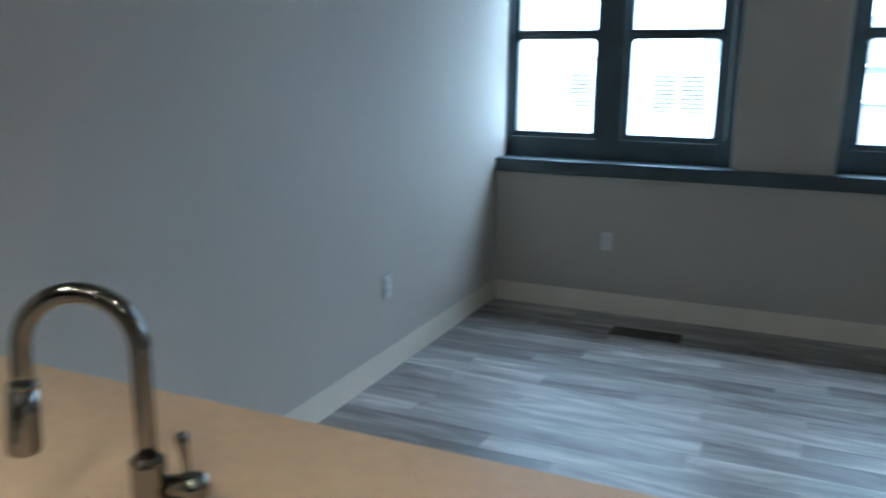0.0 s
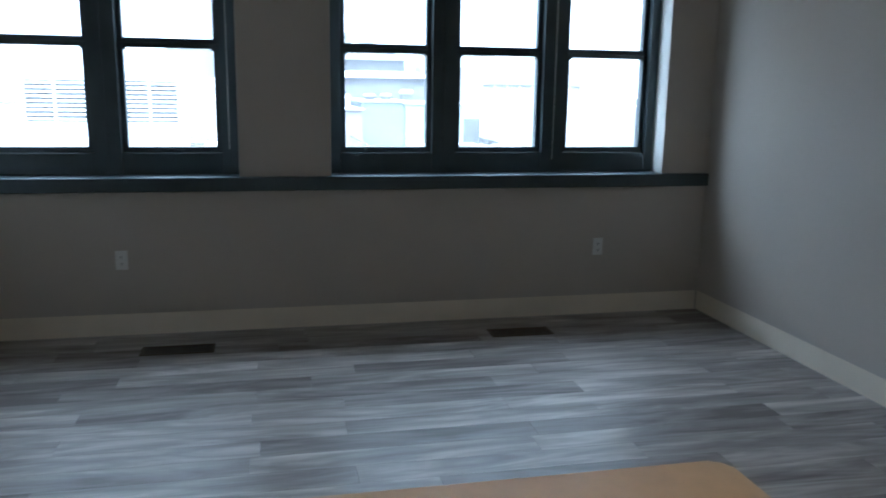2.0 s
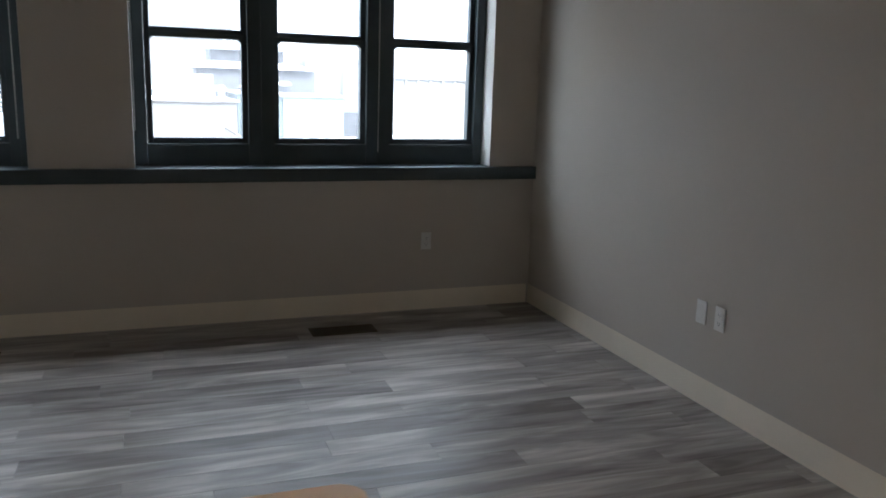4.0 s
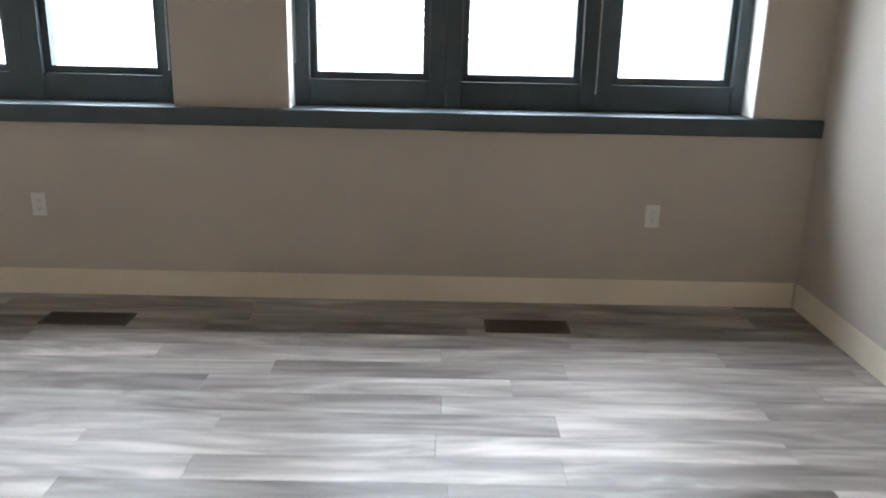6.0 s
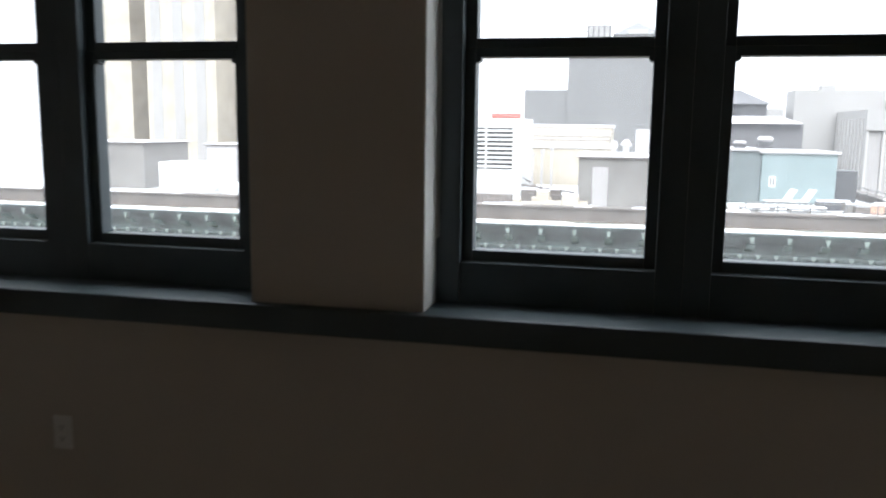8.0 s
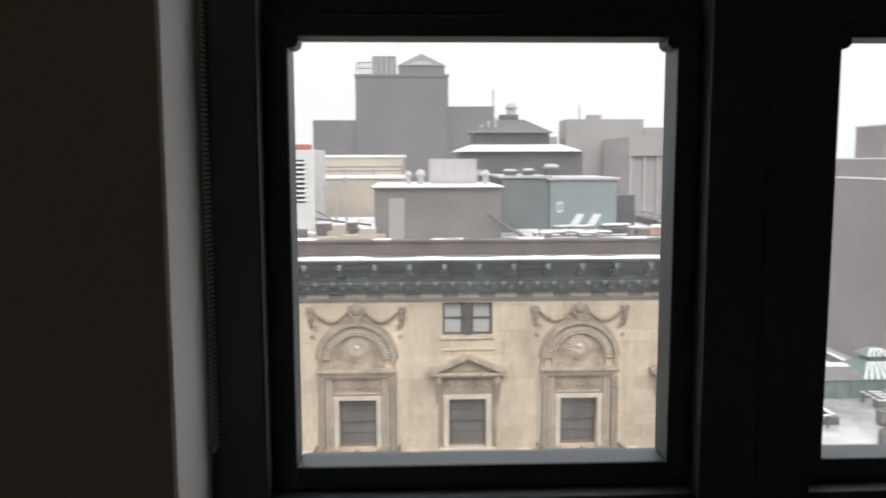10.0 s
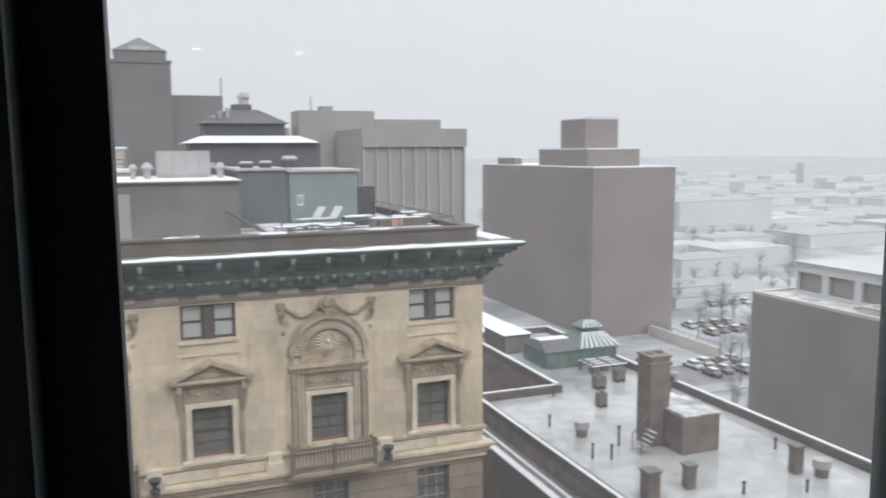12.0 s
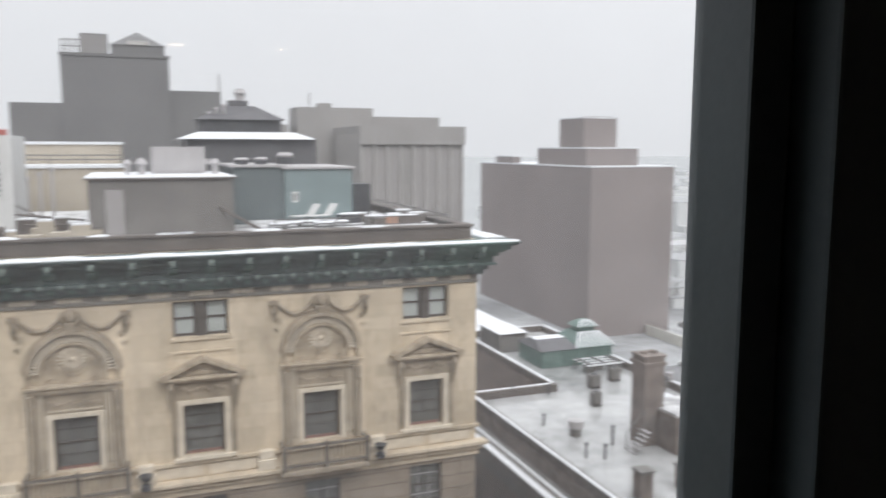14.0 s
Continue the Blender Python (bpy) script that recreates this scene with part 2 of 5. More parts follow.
def thing(name, label, category, place=(0, 0, 0), group="", kind=""):
    """An Empty at the thing's base, which parents its parts; parts are built about that base."""
    ob = new(name)
    ob.location = place
    ob.empty_display_size = 0.05
    return tagged(ob, label, category, group, kind)


def single(name, bm, material, label, category, group="", kind="", smooth=False, place=None):
    ob = new(name, mesh_of(name, bm, material, smooth))
    if place:
        ob.location = place
    return tagged(ob, label, category, group, kind)


def B():
    return bmesh.new()


# ---- the room: x along the window wall, y towards the windows, floor at z = 0 ----
# BACK and HEAD lie out of view; set to limit light on the window wall
W, BACK, CEIL, SOFFIT = 4.575, -9.6, 2.75, 2.45
SILL, HEAD, GLASS_Y, FRAME_Y = 0.968, 2.38, 0.243, 0.158
A_L, A_R, B_L, B_R = 0.0, 1.46, 2.008, 4.245      # the two window openings
KITCHEN = -4.6

bm = B()
box(bm, -0.3, BACK - 0.2, -0.25, W + 0.3, 0.45, -0.012)
floor = single("floor", bm, M_UNDER, "grey-washed vinyl plank floor with long streaky boards", "floor", kind="structure")

bm = B()
box(bm, -0.25, BACK, -0.012, 0, 0.45, 3.0)
single("wall_left", bm, M_WALL, "plain warm grey painted side wall", "wall", kind="structure")
bm = B()
box(bm, W, BACK, -0.012, W + 0.25, 0.45, 3.0)
single("wall_right", bm, M_WALL, "plain warm grey painted side wall with two plates", "wall", kind="structure")
# unseen wall behind the camera, made dark to cut bounced light
bm = B()
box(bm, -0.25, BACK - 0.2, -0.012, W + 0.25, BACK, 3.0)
single("wall_back", bm, mat("bounce_cut_wall_paint", (0.17, 0.155, 0.14), 0.6, vary=0.04, scale=2, bump=0.05), "plain unseen back wall, darkened to cut bounced light", "wall", kind="structure")
bm = B()
box(bm, 0, 0, -0.012, W, 0.42, SILL - 0.085)
box(bm, A_R, 0, SILL - 0.085, B_L, 0.42, HEAD)
box(bm, B_R, 0, SILL - 0.085, W, 0.42, HEAD)
box(bm, 0, 0, HEAD, W, 0.42, 3.0)
single("wall_window", bm, M_WALL, "warm grey window wall with a pier between two openings", "wall", kind="structure")
bm = B()
box(bm, 0, KITCHEN, CEIL, W, 0, 3.0)
box(bm, 0, BACK, SOFFIT, W, KITCHEN, 3.0)
single("ceiling", bm, M_CEIL, "unseen ceiling with a lower kitchen soffit, darkened to cut bounced light", "ceiling", kind="structure")

# jamb linings in the openings, window light painted in as a paler colour
for i, (x0, x1) in enumerate(((A_R - 0.003, A_R), (B_L, B_L + 0.003), (B_R - 0.003, B_R))):
    bm = B()
    box(bm, x0, 0.004, SILL, x1, FRAME_Y, HEAD)
    single("trim_%d" % (i + 1), bm, M_REVEAL, "window reveal, coloured pale for the window light on it", "trim", kind="structure")


def baseboard(i, x0, y0, x1, y1):
    """Cream board with a moulded cap and a quarter round at its foot."""
    bm = B()
    d = Vector((x1 - x0, y1 - y0, 0))
    length = d.length
    prof = [(0, 0.002), (0.026, 0.002), (0.026, 0.012), (0.023, 0.017), (0.012, 0.019), (0.013, 0.112), (0.016, 0.117), (0.016, 0.124), (0.006, 0.135), (0, 0.137)]
    prism(bm, prof, 0, length)
    ang = math.atan2(d.y, d.x) - math.pi / 2
    bm.transform(Matrix.LocRotScale((x0, y0, 0), Euler((0, 0, ang)), None))
    single("baseboard_%d" % i, bm, M_TRIM, "cream painted baseboard with a moulded top edge", "baseboard", kind="structure")


baseboard(1, W - 0.0122, -0.0005, 0.0122, -0.0005)
baseboard(2, W - 0.0005, BACK, W - 0.0005, -0.0005)
baseboard(3, 0.0005, -0.0005, 0.0005, BACK)

# one long black sill across both windows
bm = B()
box(bm, 0.001, -0.042, SILL - 0.085, W - 0.001, -0.0005, SILL, 0.006)
box(bm, A_L + 0.001, -0.0005, SILL - 0.084, A_R - 0.004, FRAME_Y - 0.001, SILL - 0.002)
box(bm, B_L + 0.004, -0.0005, SILL - 0.084, B_R - 0.004, FRAME_Y - 0.001, SILL - 0.002)
box(bm, A_L + 0.001, FRAME_Y - 0.001, SILL - 0.084, A_R - 0.004, 0.42, SILL - 0.003)
box(bm, B_L + 0.004, FRAME_Y - 0.001, SILL - 0.084, B_R - 0.004, 0.42, SILL - 0.003)
single("window_sill", bm, M_FRAME, "long black painted sill running under both windows", "window sill", kind="structure")


def window(name, x0, x1, panes, low=1.133, mid0=1.725, mid1=1.783, high=2.28):
    """A black frame with a lower and an upper sash for every pair of panes (left, right)."""
    win = thing(name, "black painted sash window with wide mullions and clear panes", "window", (x0, GLASS_Y, SILL), kind="structure")
    o = Vector((x0, GLASS_Y, SILL))
    y0, y1 = FRAME_Y - GLASS_Y, 0.02

    # outer frame: jambs, mullions, head, bottom board
    edges = [0.0] + [v for p in panes for v in (p[0] - x0 - 0.035, p[1] - x0 + 0.035)] + [x1 - x0]
    for a, b in zip(edges[::2], edges[1::2]):
        if b - a > 0.004:
            bm = B()
            if b - a > 0.1:
                # two boards butted with a fine joint
                box(bm, a, y0, 0.0, (a + b) / 2, y1, HEAD - SILL, 0.003)
                box(bm, (a + b) / 2, y0, 0.0, b, y1, HEAD - SILL, 0.003)
            else:
                box(bm, a, y0, 0.0, b, y1, HEAD - SILL, 0.004)
            part("mullion", bm, M_FRAME, win)
    for l, r in panes:
        a, b = l - x0 - 0.035, r - x0 + 0.035
        bm = B()
        box(bm, a, y0 + 0.004, 0.0, b, y1, low - SILL - 0.035, 0.003)
        part("bottom_board", bm, M_FRAME, win)
        bm = B()
        box(bm, a, y0 + 0.004, high + 0.035 - SILL, b, y1, HEAD - SILL, 0.003)
        part("head_board", bm, M_FRAME, win)
        # lower sash, in front, with small stepped beads at the glass
        for low_z, high_z, fy in ((low, mid0, -0.05), (mid1, high, -0.035)):
            za, zb = low_z - SILL, high_z - SILL
            gy = 0.0 if low_z == low else 0.008
            bm = B()
            s = 0.034
            m1 = 0.029
            ta = s if low_z == low else m1
            tb = m1 if low_z == low else s
            box(bm, a + 0.001, fy, za - ta, a + s, gy + 0.008, zb + tb - 0.001, 0.003)
            box(bm, b - s, fy, za - ta, b - 0.001, gy + 0.008, zb + tb - 0.001, 0.003)
            box(bm, a + s, fy, za - ta, b - s, gy + 0.008, za, 0.003)
            box(bm, a + s, fy, zb, b - s, gy + 0.008, zb + tb - 0.001, 0.003)
            # rounded brackets in the upper corners
            for cx, d in ((a + s, 1), (b - s, -1)):
                bmesh.ops.create_cone(bm, cap_ends=True, segments=12, radius1=0.011, radius2=0.011, depth=0.04,
                                      matrix=Matrix.Translation((cx + d * 0.003, fy + 0.022, zb - 0.004)) @ Matrix.Rotation(math.pi / 2, 4, "X"))
            sash = part("sash", bm, M_FRAME, win)
            bm = B()
            box(bm, a + s - 0.006, gy - 0.002, za - 0.006, b - s + 0.006, gy + 0.002, zb + 0.006)
            pane = part("pane", bm, M_GLASS, sash, "clear glass pane")
            pane.visible_shadow = False
    return win


window("window_1", A_L, A_R, ((0.06, 0.572), (0.803, 1.321)))
window("window_2", B_L, B_R, ((2.121, 2.643), (2.871, 3.392), (3.62, 4.145)))


def bead_chain(x, y, z0, z1, label):
    """The looped bead chain of a roller shade: two strands of small balls."""
    ob = thing("shade_chain", label, "shade chain", (x, y, z0), group="shade chains")
    for s, n in ((0.0, "bead_strand"), (0.011, "bead_strand")):
        bm = B()
        z = 0.0
        while z < z1 - z0:
            bmesh.ops.create_icosphere(bm, subdivisions=1, radius=0.0024, matrix=Matrix.Translation((0.004 * math.sin(z * 2 + s * 90), s + 0.0005 * math.sin(z * 9), z)))
            z += 0.0062
        cyl(bm, (0, s, 0), (0, s, z1 - z0), 0.0006, seg=5)
        part(n, bm, M_BEAD, ob)
    bm = B()
    for k in range(7):
        a = math.pi * k / 6
        bmesh.ops.create_icosphere(bm, subdivisions=1, radius=0.0024, matrix=Matrix.Translation((0, 0.0055 - 0.0055 * math.cos(a), -0.0055 * math.sin(a))))
    part("loop", bm, M_BEAD, ob)
    return ob


bead_chain(B_L + 0.009, 0.142, 1.18, HEAD, "nickel bead shade chain hanging against the pale reveal")
bead_chain(1.397, 0.14, 1.13, HEAD, "nickel bead shade chain hanging at the window jamb")
bead_chain(3.502, 0.14, 1.06, HEAD, "nickel bead shade chain hanging on the mullion")


def outlet(place, turn, duplex=True, label="white plastic outlet plate on the wall"):
    """A wall plate with its two sockets, or a switch paddle. Built facing -y."""
    ob = thing("wall_outlet" if duplex else "wall_plate", label, "wall plate", place, group="wall plates")
    ob.rotation_euler = (0, 0, radians(turn))
    bm = B()
    box(bm, -0.035, -0.006, -0.058, 0.035, 0, 0.058, 0.0025)
    part("plate", bm, M_PLASTIC, ob)
    if duplex:
        for z in (-0.02, 0.02):
            bm = B()
            box(bm, -0.0165, -0.0085, z - 0.0145, 0.0165, -0.0062, z + 0.0145, 0.002)
            soc = part("socket", bm, M_PLASTIC, ob)
            bm = B()
            box(bm, -0.0075, -0.0092, z - 0.002, -0.0055, -0.0086, z + 0.007)
            box(bm, 0.0055, -0.0092, z - 0.002, 0.0075, -0.0086, z + 0.006)
            cyl(bm, (0, -0.0092, z - 0.008), (0, -0.0086, z - 0.008), 0.0025, seg=10)
            part("slots", bm, M_SLOT, soc)
    else:
        bm = B()
        box(bm, -0.0165, -0.0085, -0.033, 0.0165, -0.0062, 0.033, 0.002)
        part("insert", bm, M_PLASTIC, ob)
    return ob


outlet((0.754, -0.0005, 0.471), 0)
outlet((3.803, -0.0005, 0.474), 0)
outlet((0.0005, -1.57, 0.466), 90)
outlet((W - 0.0005, -1.885, 0.458), -90, False, "white blank cover plate beside an outlet")
outlet((W - 0.0005, -2.022, 0.458), -90, True, "white outlet plate beside a blank plate")


def register(x0, y0, x1, y1):
    """A bronze floor register: rim, and a louvred grille of slats."""
    ob = thing("floor_vent", "dark bronze floor register set in the planks", "floor vent", ((x0 + x1) / 2, (y0 + y1) / 2, 0.0005), group="floor vents")
    w, d = (x1 - x0) / 2, (y1 - y0) / 2
    bm = B()
    r = 0.018
    box(bm, -w, -d, 0, w, -d + r, 0.005, 0.0015)
    box(bm, -w, d - r, 0, w, d, 0.005, 0.0015)
    box(bm, -w, -d + r, 0, -w + r, d - r, 0.005, 0.0015)
    box(bm, w - r, -d + r, 0, w, d - r, 0.005, 0.0015)
    part("rim", bm, M_VENT, ob)
    bm = B()
    box(bm, -w + r, -d + r, 0, w - r, d - r, 0.001)
    part("throat", bm, M_SLOT, ob)
    n = 26
    sl = B()
    box(sl, -0.0025, -d + r, 0.001, 0.0025, d - r, 0.0042)
    me = mesh_of("slat", sl, M_VENT)
    for i in range(n):
        o = new("slat", me)
        o.parent = ob
        o.location = (-w + r + (2 * w - 2 * r) * (i + 0.5) / n, 0, 0)
    bm = B()
    box(bm, -w + r, -0.004, 0.0043, w - r, 0.004, 0.0052)
    part("bar", bm, M_VENT, ob)


register(0.885, -0.418, 1.295, -0.262)
register(2.965, -0.41, 3.365, -0.254)

# ---- kitchen peninsula ----
CX, CY0, CY1, CZ = 2.36, -4.53, -3.885, 0.91


def rounded(x0, y0, x1, y1, r, corners):
    """A plan outline with rounded corners, counter-clockwise from (x0, y0)."""
    pts = []
    for i, (cx, cy, a) in enumerate(((x0, y0, 180), (x1, y0, 270), (x1, y1, 0), (x0, y1, 90))):
        if i in corners:
            sx, sy = (1 if cx == x0 else -1), (1 if cy == y0 else -1)
            pts += [(cx + sx * r + r * math.cos(radians(a + k * 15)), cy + sy * r + r * math.sin(radians(a + k * 15))) for k in range(7)]
        else:
            pts.append((cx, cy))
    return pts


def slab(bm, outline, z0, z1):
    a = [bm.verts.new((x, y, z0)) for x, y in outline]
    b = [bm.verts.new((x, y, z1)) for x, y in outline]
    bm.faces.new(list(reversed(a)))
    bm.faces.new(b)
    for i in range(len(a)):
        j = (i + 1) % len(a)
        bm.faces.new((a[i], a[j], b[j], b[i]))
    return bm


ct = thing("countertop", "tan solid-surface kitchen countertop with rounded corners", "countertop", (0, 0, 0))
bm = B()
slab(bm, rounded(0.001, CY0, CX, CY1, 0.03, (1, 2)), CZ - 0.020, CZ)
bmesh.ops.bevel(bm, geom=[e for e in bm.edges if abs(e.verts[0].co.z - e.verts[1].co.z) < 1e-4], offset=0.004, segments=2, affect="EDGES")
part("top", bm, M_COUNTER, ct)
bm = B()
slab(bm, rounded(0.002, CY0 + 0.002, CX - 0.002, CY1 - 0.002, 0.03, (1, 2)), CZ - 0.0385, CZ - 0.0205)
part("edge_buildup", bm, M_COUNTER, ct)
for i in range(4):
    x0, x1 = 0.002 + i * 0.57, 0.002 + (i + 1) * 0.57 - 0.003
    cab = thing("base_cabinet", "white painted base cabinet under the tan countertop", "cabinet", (x0, 0, 0), group="base cabinets")
    bm = B()
    box(bm, 0, CY0 + 0.05, 0.1, x1 - x0, CY1 - 0.03, CZ - 0.039, 0.002)
    box(bm, 0, CY0 + 0.1, 0.0, x1 - x0, CY1 - 0.03, 0.1)
    part("body", bm, M_CABINET, cab)
    bm = B()
    box(bm, 0.01, CY0 + 0.03, 0.12, x1 - x0 - 0.01, CY0 + 0.0495, CZ - 0.05, 0.003)
    d = part("door", bm, M_CABINET, cab)
    bm = B()
    cyl(bm, (0.06, CY0 + 0.005, 0.55), (0.06, CY0 + 0.005, 0.7), 0.005)
    part("handle", bm, M_STEEL, d)

# gooseneck faucet with a pull-down head
FX, FY = 1.045, -4.24
fau = thing("kitchen_faucet", "polished chrome gooseneck faucet with a side lever", "faucet", (FX, FY, CZ))
fdir = Vector((-0.9, -0.43, 0)).normalized()
bm = B()
cyl(bm, (0, 0, 0), (0, 0, 0.006), 0.030, 0.028, 24)
cyl(bm, (0, 0, 0.006), (0, 0, 0.083), 0.0245, 0.0238, 28)
cyl(bm, (0, 0, 0.083), (0, 0, 0.088), 0.0245, 0.0235, 28)
cyl(bm, (0, 0, 0.088), (0, 0, 0.094), 0.0225, 0.0165, 28)
part("base", bm, M_CHROME, fau, smooth=False)
bm = B()
RR = 0.0765
DROP = 0.046
pts = [(0, 0, 0.09 + 0.154 * k / 4) for k in range(5)]
pts += [tuple(fdir * (RR - RR * math.cos(radians(a))) + Vector((0, 0, 0.244 + RR * math.sin(radians(a))))) for a in range(9, 184, 9)]
pts += [tuple(Vector(pts[-1]) + Vector((0, 0, -DROP * k / 3)) + fdir * (0.001 * k)) for k in (1, 2, 3)]
tube(bm, pts, 0.0138, 20)
part("spout", bm, M_CHROME, fau, smooth=True)
bm = B()
e0 = Vector(pts[-1])
down = Vector((0, 0, -1))
lathe = ((0.0, 0.0145), (0.001, 0.0185), (0.006, 0.0190), (0.0075, 0.0172), (0.010, 0.0172), (0.0115, 0.0196), (0.05, 0.0212), (0.092, 0.0228), (0.097, 0.0215), (0.1, 0.0175))
tube(bm, [e0 + down * d + fdir * (0.07 * d) for d, r in lathe], [r for d, r in lathe], 24)
part("spray_head", bm, M_CHROME, fau, smooth=True)
bm = B()
hd = -fdir
mid = Vector((0, 0, 0.046))
lathe = ((0.015, 0.0175), (0.05, 0.0185), (0.056, 0.0215), (0.066, 0.0215), (0.073, 0.0195), (0.078, 0.0135), (0.080, 0.006))
tube(bm, [mid + hd * d for d, r in lathe], [r for d, r in lathe], 24)
part("valve", bm, M_CHROME, fau, smooth=True)
bm = B()
tube(bm, [mid + hd * 0.052 + Vector((0, 0, z)) + hd * (0.1 * (0.02 - z)) for z in (0.014, 0.03, 0.05, 0.066, 0.076, 0.08)], [0.0052, 0.0055, 0.0068, 0.0088, 0.0082, 0.004], 14)
part("lever", bm, M_CHROME, fau, smooth=True)

# recessed kitchen lights in the soffit; those over the counter get added, unseen collars that block light towards the
# windows
for x, y, deep in ((0.55, -5.2, True), (1.35, -5.2, True), (2.15, -5.2, True), (2.95, -5.2, True), (0.95, -5.95, True), (1.85, -5.95, True), (2.67, -6.55, False), (3.55, -6.55, False)):
    li = thing("ceiling_light", "round white recessed ceiling light, switched on", "ceiling light", (x, y, SOFFIT), group="kitchen lights")
    if deep:
        bm = B()
        tube(bm, [(0, 0, -0.0005), (0, 0, -0.012)], [0.095, 0.09], 28)
        part("trim_ring", bm, M_CEIL, li)
        bm = B()
        n = 28
        rings = [[bm.verts.new((r * math.cos(2 * math.pi * k / n), r * math.sin(2 * math.pi * k / n), z)) for k in range(n)] for r, z in ((0.062, -0.0125), (0.062, -0.07), (0.068, -0.07), (0.068, -0.0125))]
        for p, q in zip(rings, rings[1:]):
            for k in range(n):
                bm.faces.new((p[k], p[(k + 1) % n], q[(k + 1) % n], q[k]))
        part("light_block_collar", bm, M_SLOT, li)
    else:
        bm = B()
        cyl(bm, (0, 0, -0.012), (0, 0, -0.0005), 0.07, 0.085, 28)
        part("trim_ring", bm, M_CEIL, li)
    bm = B()
    cyl(bm, (0, 0, -0.0165), (0, 0, -0.0126), 0.055, 0.055, 28)
    part("lens", bm, M_SPOT if deep else M_LAMP, li, "warm glowing lens")
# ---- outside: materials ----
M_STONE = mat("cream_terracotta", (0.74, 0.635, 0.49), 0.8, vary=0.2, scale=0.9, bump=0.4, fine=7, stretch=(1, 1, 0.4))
# Dark tone for soot, and for shade painted into the carved relief.
M_CARVED = mat("sooty_shaded_carving", (0.40, 0.335, 0.255), 0.85, vary=0.25, scale=1.6, bump=0.6, fine=18)
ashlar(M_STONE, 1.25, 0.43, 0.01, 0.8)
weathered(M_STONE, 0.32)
M_PALE = mat("pale_window_stone", (0.72, 0.64, 0.52), 0.8, vary=0.16, scale=1.8, bump=0.2, fine=20)
M_CARVED2 = weathered(mat("stained_moulded_stone", (0.50, 0.42, 0.318), 0.85, vary=0.25, scale=2.5, bump=0.4, fine=14), 0.5)
M_RAIL = mat("brown_weathered_iron", (0.185, 0.16, 0.135), 0.7, vary=0.25, scale=3)
M_BROWN = ashlar(mat("brown_rusticated_stone", (0.36, 0.30, 0.24), 0.85, vary=0.2, scale=0.7, bump=0.4, fine=10), 1.2, 0.5, 0.02)
M_COPPER = mat("dark_weathered_copper", (0.075, 0.095, 0.092), 0.6, 0.0, vary=0.3, scale=1.2, bump=0.2, fine=9, tint=(0.105, 0.135, 0.132))
n, l = M_COPPER.node_tree.nodes, M_COPPER.node_tree.links
patina, spread, wash = n.new("ShaderNodeTexNoise"), n.new("ShaderNodeMapRange"), n.new("ShaderNodeMix")
patina.inputs["Scale"].default_value, patina.inputs["Detail"].default_value = 0.35, 6
spread.inputs["From Min"].default_value, spread.inputs["From Max"].default_value, spread.inputs["To Max"].default_value = 0.5, 0.68, 0.75
wash.data_type = "RGBA"
wash.inputs["B"].default_value = (0.12, 0.20, 0.17, 1)
patina_at = n.new("ShaderNodeTexCoord")
l.new(patina_at.outputs["Object"], patina.inputs["Vector"])
l.new(patina.outputs["Fac"], spread.inputs["Value"])
l.new(spread.outputs[0], wash.inputs["Factor"])
l.new(n["Principled BSDF"].inputs["Base Color"].links[0].from_socket, wash.inputs["A"])
l.new(wash.outputs["Result"], n["Principled BSDF"].inputs["Base Color"])
M_VERD = mat("verdigris_copper", (0.135, 0.195, 0.175), 0.6, vary=0.2, scale=1.5, bump=0.2)
# Paler copper: light caught by the cornice tips, painted as colour.
M_TIP = mat("lit_copper_tip", (0.25, 0.31, 0.285), 0.7, vary=0.2, scale=4)
# bark colour lifted to imitate haze in front of the trees
M_BARK = mat("hazed_bark", (0.30, 0.295, 0.29), 0.9, vary=0.15, scale=3)
M_SNOW = mat("wet_snow", (0.66, 0.67, 0.69), 0.7, vary=0.05, scale=1.2, bump=0.3, fine=20)
M_SLUSH = mat("slushy_roof_deck", (0.36, 0.345, 0.33), 0.5, vary=0.4, scale=0.9, bump=0.3, fine=6, tint=(0.62, 0.62, 0.625))
M_PARAPET = mat("dark_brown_parapet", (0.13, 0.112, 0.102), 0.85, vary=0.2, scale=1.2, bump=0.3, fine=12)
M_GREYBRICK = mat("grey_brown_brick", (0.175, 0.165, 0.155), 0.85, vary=0.15, scale=1.0, bump=0.3, fine=12)
M_TEAL = mat("teal_metal_siding", (0.205, 0.257, 0.263), 0.5, vary=0.1, scale=1, bump=0.1)
M_TEALDARK = mat("dark_teal_siding", (0.12, 0.142, 0.145), 0.6, vary=0.12, scale=1, bump=0.1)
M_ROOFWALL = mat("slate_grey_cladding", (0.115, 0.112, 0.118), 0.7, vary=0.15, scale=1)
M_STRIP = mat("dim_window_strip", (0.30, 0.285, 0.28), 0.5, vary=0.08, scale=0.3, bump=0)
M_BLACKBOX = mat("black_duct_metal", (0.06, 0.06, 0.065), 0.6, vary=0.2, scale=2)
M_PINKGREY = mat("galvanised_panel", (0.40, 0.385, 0.385), 0.55, 0.0, vary=0.1, scale=1.5)
M_BEIGE = mat("beige_brick_far", (0.41, 0.365, 0.30), 0.85, vary=0.14, scale=0.5)
M_WHITEMETAL = mat("white_metal_housing", (0.58, 0.58, 0.57), 0.5, vary=0.06, scale=1.5)
M_RED = mat("red_paint_strip", (0.42, 0.13, 0.11), 0.6, vary=0.1)
M_ORANGE = mat("terracotta_planter", (0.42, 0.25, 0.18), 0.8, vary=0.15)
